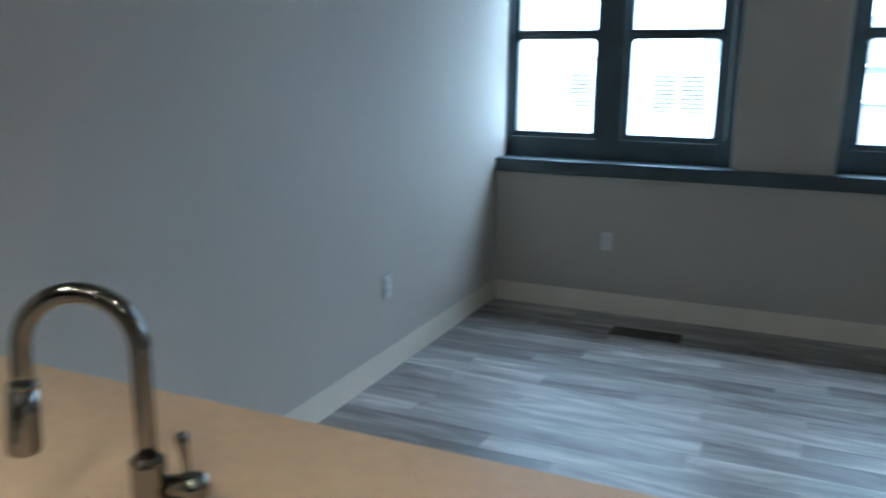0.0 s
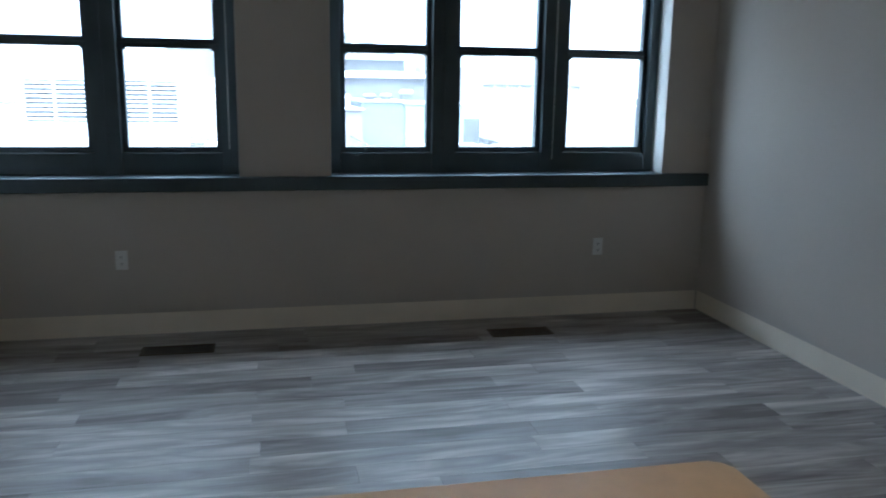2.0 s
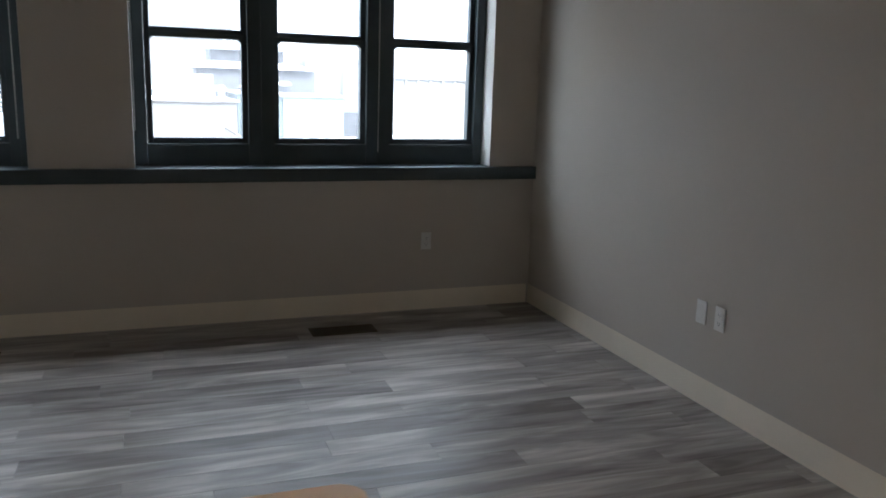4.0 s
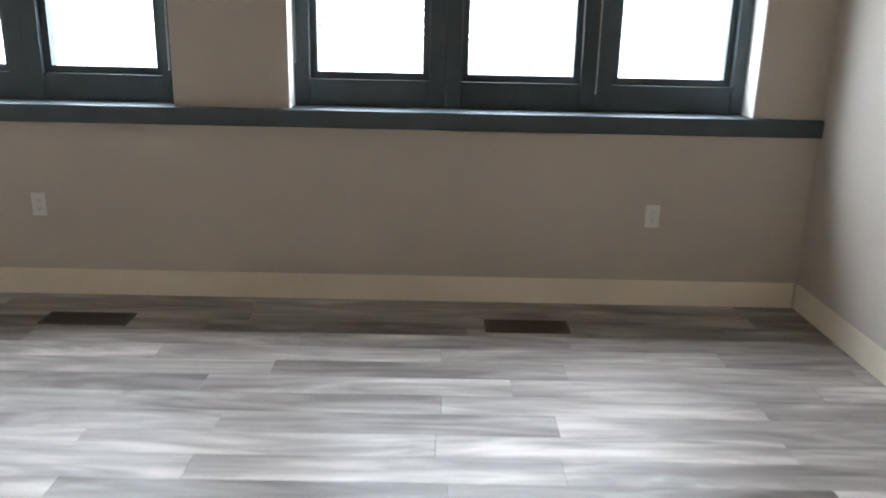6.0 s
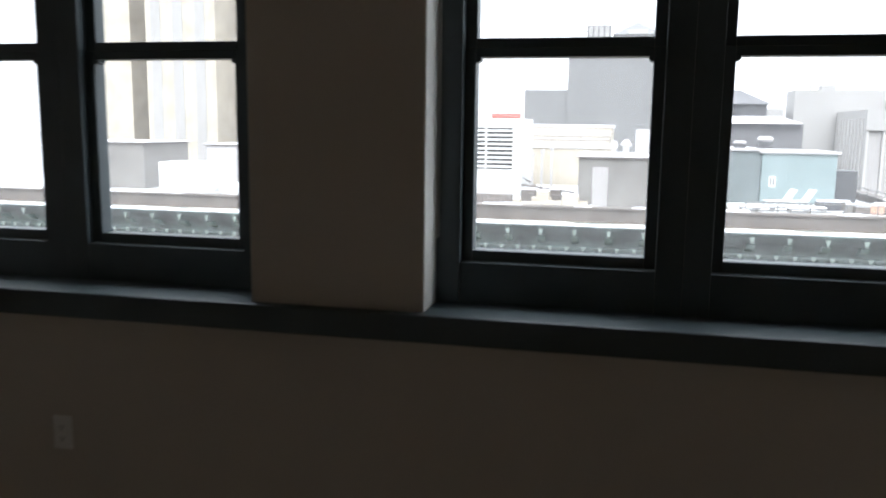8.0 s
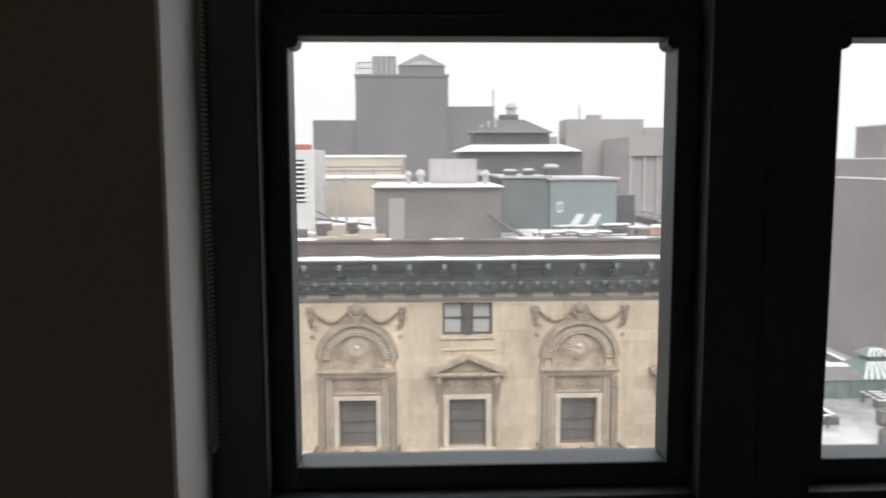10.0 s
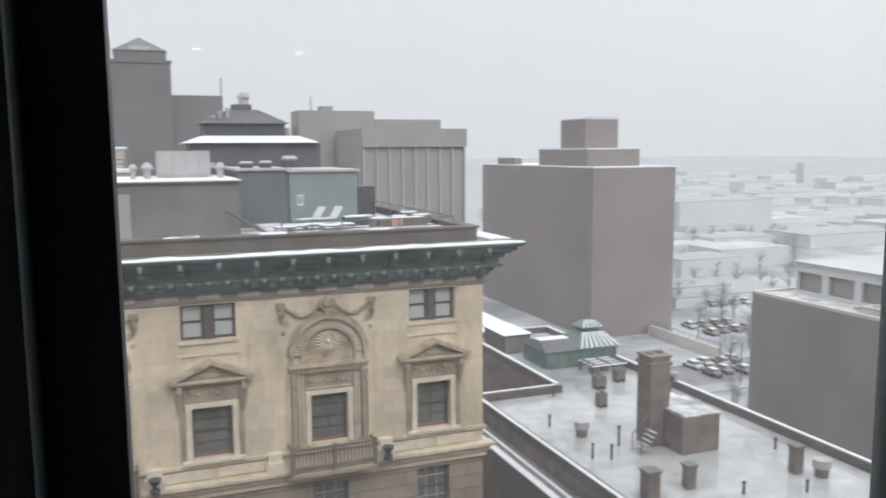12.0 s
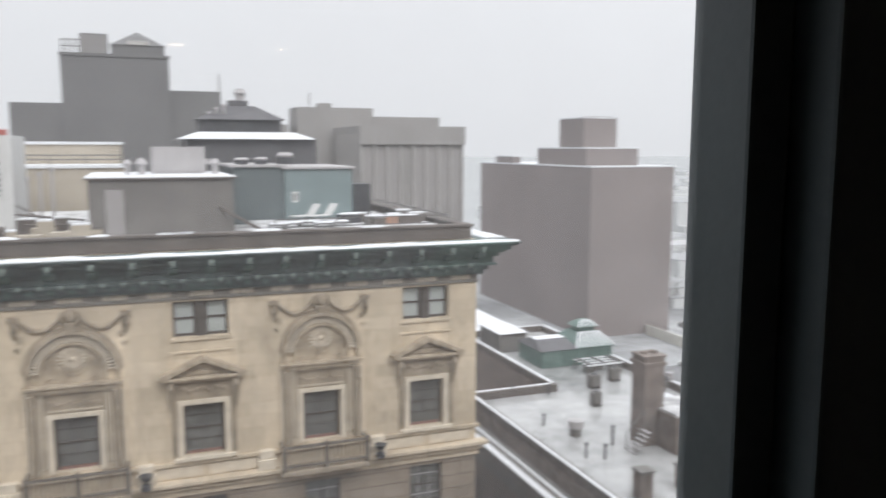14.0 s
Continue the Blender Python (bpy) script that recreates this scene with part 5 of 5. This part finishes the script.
LW, LC, LX, LY = 13.7, 32.4, 5.75, 48.0
bm = B()
box(bm, 0, 0, 0, LW, LC, RZ - GROUND)
box(bm, LX, LC, 0, LW, LY, RZ - GROUND)
part("walls", bm, M_CHIM, low)
z = RZ - GROUND
bm = B()
box(bm, 0.4, 0.4, z + 0.001, LW - 0.4, LC - 0.4, z + 0.03)
box(bm, LX + 0.4, LC - 0.4, z + 0.001, LW - 0.4, LY - 0.4, z + 0.03)
part("roof_membrane", bm, M_ROOF, low, "wet grey roof membrane")
bm = B()
for a in ((0, 0, 0.4, LC), (LW - 0.4, 0, LW, LY), (0.4, LC - 0.4, LX, LC), (LX, LC - 0.4, LX + 0.4, LY), (LX + 0.4, LY - 0.4, LW - 0.4, LY)):
    box(bm, a[0], a[1], z + 0.001, a[2], a[3], z + 0.5, 0.02)
part("parapet", bm, M_PARAPET, low)
bm = B()
for a in ((0, 0, 0.22, LC), (LW - 0.3, 0, LW - 0.05, LY), (0.4, LC - 0.2, LX, LC), (LX + 0.1, LC, LX + 0.35, LY), (LX + 0.4, LY - 0.25, LW - 0.4, LY - 0.05)):
    box(bm, a[0], a[1], z + 0.501, a[2], a[3], z + 0.55, 0.02)
part("coping", bm, M_SNOW, low, "snowy white coping")
bm = B()
box(bm, -1.3, 0, z - 1.9, -0.001, LC - 0.2, z - 0.8)
part("ledge", bm, M_GREYBRICK, low)
bm = B()
box(bm, -1.35, 0, z - 0.799, -0.95, LC - 0.2, z - 0.72, 0.03)
box(bm, -0.62, 0, z - 0.799, -0.4, LC - 0.2, z - 0.73, 0.03)
part("ledge_snow", bm, M_SNOW, low)
bm = B()
box(bm, -2.2, LC - 0.1, z - 6, LX - 0.001, LY, z - 5.5)
part("court_roof", bm, M_SLUSH, low)
T = RZ + 0.031
ch = thing("brick_chimney", "tall sooty brick chimney with a corbelled top", "chimney", (27.25, 34.4, T))
bm = B()
box(bm, -0.6, -0.6, 0, 0.6, 0.6, 4.75, 0.03)
part("shaft", bm, M_CHIM, ch)
bm = B()
box(bm, -0.68, -0.68, 4.3, 0.68, 0.68, 4.5, 0.02)
box(bm, -0.66, -0.66, 4.751, 0.66, 0.66, 4.86, 0.02)
for k in range(2):
    cyl(bm, (-0.3 + k * 0.6, 0, 4.86), (-0.3 + k * 0.6, 0, 5.0), 0.22, 0.2, 12)
part("crown", bm, M_CHIM, ch)
ph = thing("brick_stair_house", "brick stair house with a snowy flat roof", "roof structure", (27.5, 32.2, T))
bm = B()
box(bm, 0, 0, 0, 2.3, 2.9, 1.95, 0.02)
part("walls", bm, M_CHIM, ph)
bm = B()
box(bm, 0.1, -0.05, 1.951, 2.35, 2.95, 2.05, 0.02)
part("snow_roof", bm, M_SLUSH, ph)
block("roof_bulkhead", 30.3, 37.8, T, 31.5, 39.2, T + 0.95, M_GREYBRICK, "small grey brick roof bulkhead under snow", cap=M_SNOW)
fl = thing("flue_pipe", "dark bent flue pipe strapped beside the brick chimney", "pipe", (28.35, 35.6, T))
part("pipe", tube(B(), [(0, 0, 0), (0, 0, 2.4), (0.15, 0, 2.75), (0.5, 0, 2.9), (1.3, 0.2, 2.9)], 0.14, 10), M_BLACKBOX, fl)
part("cowl", cyl(B(), (1.3, 0.2, 2.75), (1.3, 0.2, 3.2), 0.24, 0.2, 12), M_PINKGREY, fl)
part("strut", tube(B(), [(0.9, 0.1, 0), (0.9, 0.1, 2.85)], 0.05, 6), M_BLACKBOX, fl)
st = thing("fire_stair", "small zigzag steel fire stair below the chimney", "stair", (25.6, 33.0, T))
for k in range(6):
    bm = B()
    box(bm, 0.16 * k, 0, 0.2 * k, 0.16 * k + 0.22, 0.8, 0.2 * k + 0.04)
    part("tread", bm, M_PINKGREY, st)
bm = B()
for yy in (0, 0.8):
    tube(bm, [(0, yy, 0.9), (1.1, yy, 2.0)], 0.03, 6)
    tube(bm, [(0, yy, 0.0), (0, yy, 0.9)], 0.03, 6)
    tube(bm, [(1.1, yy, 1.0), (1.1, yy, 2.0)], 0.03, 6)
part("handrail", bm, M_IRON, st)
for x, y, w, h in ((23.0, 28.6, 0.32, 1.25), (25.35, 28.9, 0.24, 1.05), (31.2, 28.4, 0.25, 1.3)):
    ob = thing("chimney_stub", "short square sooty brick chimney stub", "chimney", (x, y, T), group="chimney stubs")
    bm = B()
    box(bm, -w, -w, 0, w, w, h, 0.03)
    part("shaft", bm, M_CHIM, ob)
    bm = B()
    box(bm, -w - 0.06, -w - 0.06, h + 0.001, w + 0.06, w + 0.06, h + 0.12, 0.03)
    part("cap", bm, M_GREYBRICK, ob)
for x, y, r in ((24.25, 36.6, 0.42), (32.0, 27.6, 0.42)):
    ob = thing("mushroom_vent", "squat grey mushroom roof vent", "roof vent", (x, y, T), group="mushroom vents")
    bm = B()
    cyl(bm, (0, 0, 0), (0, 0, 0.45), r * 0.75, r * 0.75, 16)
    part("curb", bm, M_GREYBRICK, ob)
    bm = B()
    cyl(bm, (0, 0, 0.451), (0, 0, 0.85), r, r * 0.95, 18)
    part("hood", bm, M_PINKGREY, ob)
for x, y, h in ((25.3, 34.6, 1.0), (23.35, 38.6, 0.6), (23.1, 33.6, 0.7), (23.9, 33.1, 0.7), (26.3, 43.5, 0.6), (24.2, 44.3, 0.5), (27.2, 27.4, 0.5), (30, 26.5, 0.5), (32.6, 31.2, 0.5)):
    bm = B()
    cyl(bm, (0, 0, 0), (0, 0, h), 0.07, 0.06, 8)
    cyl(bm, (0, 0, h), (0, 0, h + 0.1), 0.1, 0.09, 8)
    single("plumbing_vent", bm, M_BLACKBOX, "thin dark plumbing vent standing on the roof", "pipe", group="plumbing vents", place=(x, y, T))
for x, y, s in ((28.0, 40.6, 0.3), (29.9, 43.9, 0.38), (32.0, 44.8, 0.35), (33.2, 41.3, 0.3)):
    ob = thing("condenser_unit", "small grey condenser unit on sleepers", "condenser", (x, y, T), group="condensers")
    bm = B()
    for k in (-0.3, 0.3):
        box(bm, k * s * 2 - 0.06, -s, 0, k * s * 2 + 0.06, s, 0.15)
    part("sleeper", bm, M_PARAPET, ob)
    bm = B()
    box(bm, -s, -s * 0.8, 0.151, s, s * 0.8, 0.9, 0.04)
    body = part("case", bm, M_GREYBRICK, ob)
    bm = B()
    cyl(bm, (0, 0, 0.901), (0, 0, 0.97), s * 0.6, s * 0.55, 16)
    part("fan_grille", bm, M_BLACKBOX, body)
fr = thing("equipment_frame", "white steel equipment frame with snow on it", "equipment frame", (32.4, 47.4, T))
for k in range(4):
    bm = B()
    box(bm, -1.4, -0.9 + k * 0.6, 0.6, 1.4, -0.8 + k * 0.6, 0.7)
    part("beam", bm, M_SNOW, fr)
for k in range(3):
    part("cross_beam", box(B(), -1.2 + k * 1.15, -0.9, 0.701, -1.1 + k * 1.15, 1.0, 0.78), M_IRON, fr)
for k, (a, b) in enumerate(((-0.9, -0.3), (0.1, 0.2), (0.9, -0.4))):
    part("unit", box(B(), a - 0.3, b - 0.3, 0.0, a + 0.3, b + 0.3, 0.5 + 0.08 * k, 0.03), M_GREYBRICK, fr)
for a, b in ((-1.3, -0.8), (1.3, -0.8), (-1.3, 0.9), (1.3, 0.9)):
    bm = B()
    box(bm, a - 0.06, b - 0.06, 0, a + 0.06, b + 0.06, 0.6)
    part("leg", bm, M_IRON, fr)
gh = thing("copper_skylight", "green copper skylight lantern with a snowy ribbed roof", "skylight", (31.7, 50.9, T))
gh.scale = (1.0, 0.9, 0.78)
part("walls", box(B(), -2.9, -2.0, 0, 2.9, 2.0, 1.6, 0.02), M_VERD, gh)
for k in range(7):
    part("pilaster", box(B(), -2.8 + k * 0.9, -2.06, 0.05, -2.62 + k * 0.9, -2.001, 1.55), M_VERD, gh)
part("slate_roof", frustum(B(), 1.55, 2.15, 1.601, 1.2, 0.5, 2.3, -1.5), M_ROOFWALL, gh)
part("slate_snow", frustum(B(), 1.2, 0.52, 2.301, 1.1, 0.4, 2.38, -1.5), M_SNOW, gh)
part("low_roof", frustum(B(), 1.6, 2.15, 1.602, 0.8, 0.9, 2.75, 1.45), M_VERD, gh)
for k in range(8):
    f = -1 + k * 2 / 7
    bm = B()
    tube(bm, [(1.45 + f * 1.55, -2.14, 1.66), (1.45 + f * 0.8, -0.92, 2.78)], 0.085, 6)
    part("roof_rib", bm, M_SNOW, gh)
part("lantern", box(B(), 0.85, -0.7, 2.751, 2.05, 0.7, 3.2, 0.02), M_VERD, gh)
part("top_roof", frustum(B(), 0.85, 0.95, 3.201, 0.35, 0.3, 3.75, 1.45), M_VERD, gh)
for k in range(5):
    f = -1 + k * 0.5
    bm = B()
    tube(bm, [(1.45 + f * 0.8, -0.95, 3.24), (1.45 + f * 0.33, -0.3, 3.77)], 0.06, 6)
    part("top_rib", bm, M_SNOW, gh)
block("skylight_annex", 27.95, 54.2, T, 30.2, 58, -12.6, M_GREYBRICK, "low annex with thick snow on its roof", cap=M_SNOW)
block("snowy_back_roof", 22, 63, GROUND, 34, 78, -14.6, M_GREYBRICK, "low back building with a white snowy roof", "building", cap=M_SNOW)

# ---- the windowless block on the far side of the street ----
gar = thing("windowless_block", "grey-brown windowless block with a recessed white top storey", "building", (66, 22, GROUND))
z = -14.5 - GROUND
part("wall", box(B(), 0, 0, 0, 45, 48, z), M_GARAGE, gar)
bm = B()
box(bm, 0, 0, z + 0.001, 0.4, 48, z + 0.3)
box(bm, 0.4, 47.6, z + 0.001, 45, 48, z + 0.3)
part("coping", bm, M_PANEL, gar)
part("terrace", box(B(), 0.401, 0, z + 0.001, 45, 47.599, z + 0.05), M_SLUSH, gar)
bm = B()
cells(bm, 0, 40, z + 0.05, z + 3.4, 0, 0.5, [(k * 4.2 + 0.35, k * 4.2 + 3.7, z + 0.4, z + 2.5) for k in range(3)])
bm.transform(Matrix.Translation((4.5, 46.4, 0)) @ Matrix.Rotation(radians(-90), 4, "Z"))
part("top_storey", bm, M_WHITEMETAL, gar)
part("top_storey_core", box(B(), 5.12, 6.5, z + 0.051, 45, 46.3, z + 3.35), M_GREYSLAB, gar)
part("snow_roof", box(B(), 4.3, 6.2, z + 3.401, 45, 46.6, z + 3.6), M_THAW, gar)
for k in range(3):
    for j in range(3):
        bm = B()
        box(bm, -0.04, 26.3 - k * 3.7, z - 15.2 + j * 3.55, -0.001, 29.7 - k * 3.7, z - 12.0 + j * 3.55 + 0.2)
        part("glass_block_panel", bm, M_PANEL, gar)
for k in range(5):
    ob = block("terrace_plant", 67.6, 38 + 4.2 * k, -14.449, 69.0, 40.2 + 4.2 * k, -13.85 + 0.15 * (k % 2), M_PANEL, "grey ductwork box on the snowy terrace", "equipment", cap=M_THAW, group="terrace plant")
    part("duct", tube(B(), [(0.7, 2.2, 0.3), (0.7, 2.9, 0.32), (0.7, 3.6, 0.3)], 0.16, 10), M_PINKGREY, ob)
    part("fan_hood", cyl(B(), (0.7, 1.0, 0.75), (0.7, 1.0, 1.0), 0.4, 0.3, 14), M_PINKGREY, ob)

# ---- ground, streets, the misty city ----
bm = B()
box(bm, -3000, -400, GROUND - 1, 3000, 3500, GROUND)
single("ground", bm, M_GROUND, "slushy snow-covered city ground reaching the horizon", "ground", kind="structure")
bm = B()
box(bm, -300, 4, GROUND + 0.004, 300, 22, GROUND + 0.03)
single("road", bm, mat("wet_asphalt", (0.06, 0.06, 0.063), 0.35, vary=0.2, scale=0.2, bump=0.05), "wet dark street between the buildings", "road", kind="structure")
# added sheet whose tone imitates haze over the far ground
bm = B()
box(bm, -2900, 300, GROUND + 0.001, 2900, 3400, GROUND + 0.4)
single("hazed_fields", bm, M_FIELD, "far ground sheet behind the city blocks, coloured for haze", "ground", kind="structure")
bm = B()
box(bm, -60, -12, GROUND, 90, 0.41, -0.26)
box(bm, -60, -12, -0.26, -0.26, 0.41, 7)
box(bm, W + 0.26, -12, -0.26, 90, 0.41, 7)
box(bm, -0.26, -12, -0.26, W + 0.26, BACK - 0.21, 7)
box(bm, -0.26, BACK - 0.21, 3.01, W + 0.26, 0.41, 7)
single("own_building", bm, M_BROWN, "the brown masonry building around the room", "building", kind="structure")

M_STREET = mat("salted_asphalt", (0.20, 0.20, 0.205), 0.5, vary=0.25, scale=0.15, bump=0.02, fine=2)
bm = B()
box(bm, 40, 112, GROUND + 0.004, 400, 124, GROUND + 0.03)
box(bm, 40, 22.1, GROUND + 0.004, 58, 111.9, GROUND + 0.03)
single("road_cross", bm, M_STREET, "grey salted street between snowy lots", "road", kind="structure")
bm = B()
for y0, y1 in ((108, 111.8), (124.2, 128)):
    box(bm, 60, y0, GROUND + 0.001, 400, y1, GROUND + 0.15)
single("pavement", bm, M_MIST3, "snow-covered pavement along the street", "pavement", kind="structure")
random.seed(5)


# haze is in the wall and roof colours; walls turn paler beyond 330 m
def far_block(x, y, w, d, h, material):
    ob = thing("far_building", "distant building with haze painted into its wall and roof colours", "building", (x, y, GROUND), group="distant city")
    part("wall", box(B(), -w, 0, 0, w, d, h), material, ob)
    part("snow_roof", box(B(), -w, 0, h + 0.001, w, d, h + 0.3), M_THAW if int(x) % 5 == 0 else M_MIST3, ob)


for i in range(170):
    y = random.uniform(130, 260) * (1 + i / 50)
    x = y * random.uniform(0.50, 1.9)
    if 55 < x < 122 and y < 240:
        continue
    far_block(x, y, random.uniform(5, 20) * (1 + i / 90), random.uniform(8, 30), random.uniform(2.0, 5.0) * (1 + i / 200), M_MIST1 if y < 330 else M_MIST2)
for x, y, w, d, h in ((178, 212, 12, 16, 5.5), (205, 222, 15, 18, 6.5), (168, 244, 11, 12, 7.0), (236, 262, 16, 20, 5.0), (262, 304, 27, 26, 17.0), (640, 628, 7, 10, 26.0)):
    far_block(x, y, w, d, h, M_MIST1)
for i in range(12):
    y = random.uniform(160, 320)
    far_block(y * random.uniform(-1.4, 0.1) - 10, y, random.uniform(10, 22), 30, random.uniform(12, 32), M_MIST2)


def car(x, y, turn, material):
    ob = thing("parked_car", "small parked car dusted with snow", "car", (x, y, GROUND + 0.03), group="parked cars")
    ob.rotation_euler = (0, 0, radians(turn))
    bm = B()
    box(bm, -2.2, -0.88, 0.3, 2.2, 0.88, 0.85, 0.12)
    part("body", bm, material, ob)
    bm = B()
    frustum(bm, 1.35, 0.8, 0.851, 0.95, 0.68, 1.4, -0.2)
    part("cabin", bm, M_DARKPANE, ob)
    part("snow", box(B(), -1.1, -0.65, 1.401, 0.7, 0.65, 1.46, 0.02), M_SNOW, ob)
    for wx in (-1.4, 1.4):
        for wy in (-0.8, 0.8):
            bm = B()
            cyl(bm, (wx, wy - 0.1, 0.32), (wx, wy + 0.1, 0.32), 0.32, 0.32, 14)
            part("wheel", bm, M_BLACKBOX, ob)


for i in range(32):
    car(78 + (i % 4) * 3.4 + (i // 8) * 22 + random.uniform(-0.3, 0.3), 90 + (i // 4) * 6.5 + (i // 8) * 14 + random.uniform(-1, 1), 90 + random.uniform(-5, 5), (M_PINKGREY, M_WHITEMETAL, M_PINKGREY, M_GREYBRICK, M_WHITEMETAL, M_RED if i == 5 else M_GREYSLAB, M_GREYSLAB)[(i * 3) % 7])


def bare_tree(x, y, h):
    ob = thing("bare_tree", "leafless winter tree along the street", "tree", (x, y, GROUND), group="bare trees")
    bm = B()
    tube(bm, [(0, 0, 0), (0.1, 0.1, h * 0.3), (0, 0, h * 0.6), (0.05, -0.1, h * 0.9)], [0.2, 0.15, 0.09, 0.02], 7)
    part("trunk", bm, M_BARK, ob)
    bm = B()
    for k in range(30):
        a = random.uniform(0, 6.28)
        f = random.uniform(0.0, 1.0)
        z = h * (0.28 + 0.5 * f)
        l = h * random.uniform(0.22, 0.38) * (1.05 - 0.5 * f)
        dx, dy = math.cos(a) * l, math.sin(a) * l
        tube(bm, [(0, 0, z), (dx * 0.5, dy * 0.5, z + l * 0.4), (dx, dy, z + l * 0.7)], [0.05, 0.035, 0.01], 4)
        for q in range(4):
            f = random.uniform(0.35, 0.95)
            b = a + random.uniform(-1.3, 1.3)
            tube(bm, [(dx * f, dy * f, z + l * f * 0.75), (dx * f + math.cos(b) * l * 0.32, dy * f + math.sin(b) * l * 0.32, z + l * f * 0.75 + l * 0.22)], [0.025, 0.008], 4)
    part("branches", bm, M_BARK, ob)


for i in range(26):
    bare_tree(92 + i * 2.2 + random.uniform(-6, 12), 98 + i * 3.2, random.uniform(4.5, 7.5))
for i in range(34):
    y = random.uniform(165, 300)
    x = y * random.uniform(0.78, 1.02)
    if x > 118 or y > 214:
        bare_tree(x, y, random.uniform(6, 10))

# a pale retaining wall along the street, with lamps
rw = thing("retaining_wall", "pale concrete retaining wall with a railing along the street", "wall", (109, 125, GROUND))
part("wall", box(B(), -0.3, 0, 0, 0.3, 24, 2.2), M_PANEL, rw)
part("rail", cyl(B(), (0, 0, 3.1), (0, 24, 3.1), 0.05, seg=6), M_IRON, rw)
stick = mesh_of("post", cyl(B(), (0, 0, 2.2), (0, 0, 3.1), 0.05, seg=6), M_IRON)
for k in range(13):
    o = new("post", stick)
    o.parent = rw
    o.location = (0, 0.2 + 1.95 * k, 0)
for x, y in ((106, 122), (112, 136), (120, 158), (101, 110.5)):
    ob = thing("street_lamp", "tall grey street lamp with a short arm", "street lamp", (x, y, GROUND), group="street lamps")
    part("pole", cyl(B(), (0, 0, 0), (0, 0, 7.5), 0.13, 0.08, 8), M_IRON, ob)
    part("arm", tube(B(), [(0, 0, 7.4), (-0.6, 0, 7.7), (-1.5, 0, 7.75)], 0.06, 6), M_IRON, ob)
    part("head", box(B(), -2.1, -0.18, 7.66, -1.4, 0.18, 7.84, 0.04), M_PINKGREY, ob)

# ---- floor planks, last ----
PL, PW = 1.22, 0.152
random.seed(7)
shared = {}


def plank_mesh(length):
    key = round(length, 2)
    if key not in shared:
        bm = B()
        box(bm, 0.0002, 0.0002, -0.0115, key - 0.0002, PW - 0.0002, 0.0)
        for v in bm.verts:
            if v.co.z > -0.001:
                v.co.x += 0.0005 if v.co.x < key / 2 else -0.0005
                v.co.y += 0.0005 if v.co.y < PW / 2 else -0.0005
        shared[key] = mesh_of("plank", bm, M_PLANK)
    return shared[key]


row = 0
while -(row + 1) * PW > -7.1:
    x = 0.0
    first = (round(random.uniform(0.25, 1.2), 1) + 0.02 * (row % 3)) if row else 0.6
    while x < W - 0.01:
        length = min(first if x == 0.0 else PL, W - x)
        o = new("plank", plank_mesh(length))
        o.parent = floor
        o.location = (x, -(row + 1) * PW, 0)
        x += length
    row += 1

# the rest of the floor, in the kitchen, as one joined field
bm = B()
k = row
while -(k + 1) * PW > BACK:
    box(bm, 0.0, -(k + 1) * PW + 0.0004, -0.0115, W, -k * PW - 0.0004, 0.0)
    k += 1
tagged(part("plank_field", bm, M_PLANK, floor), kind="stuff")
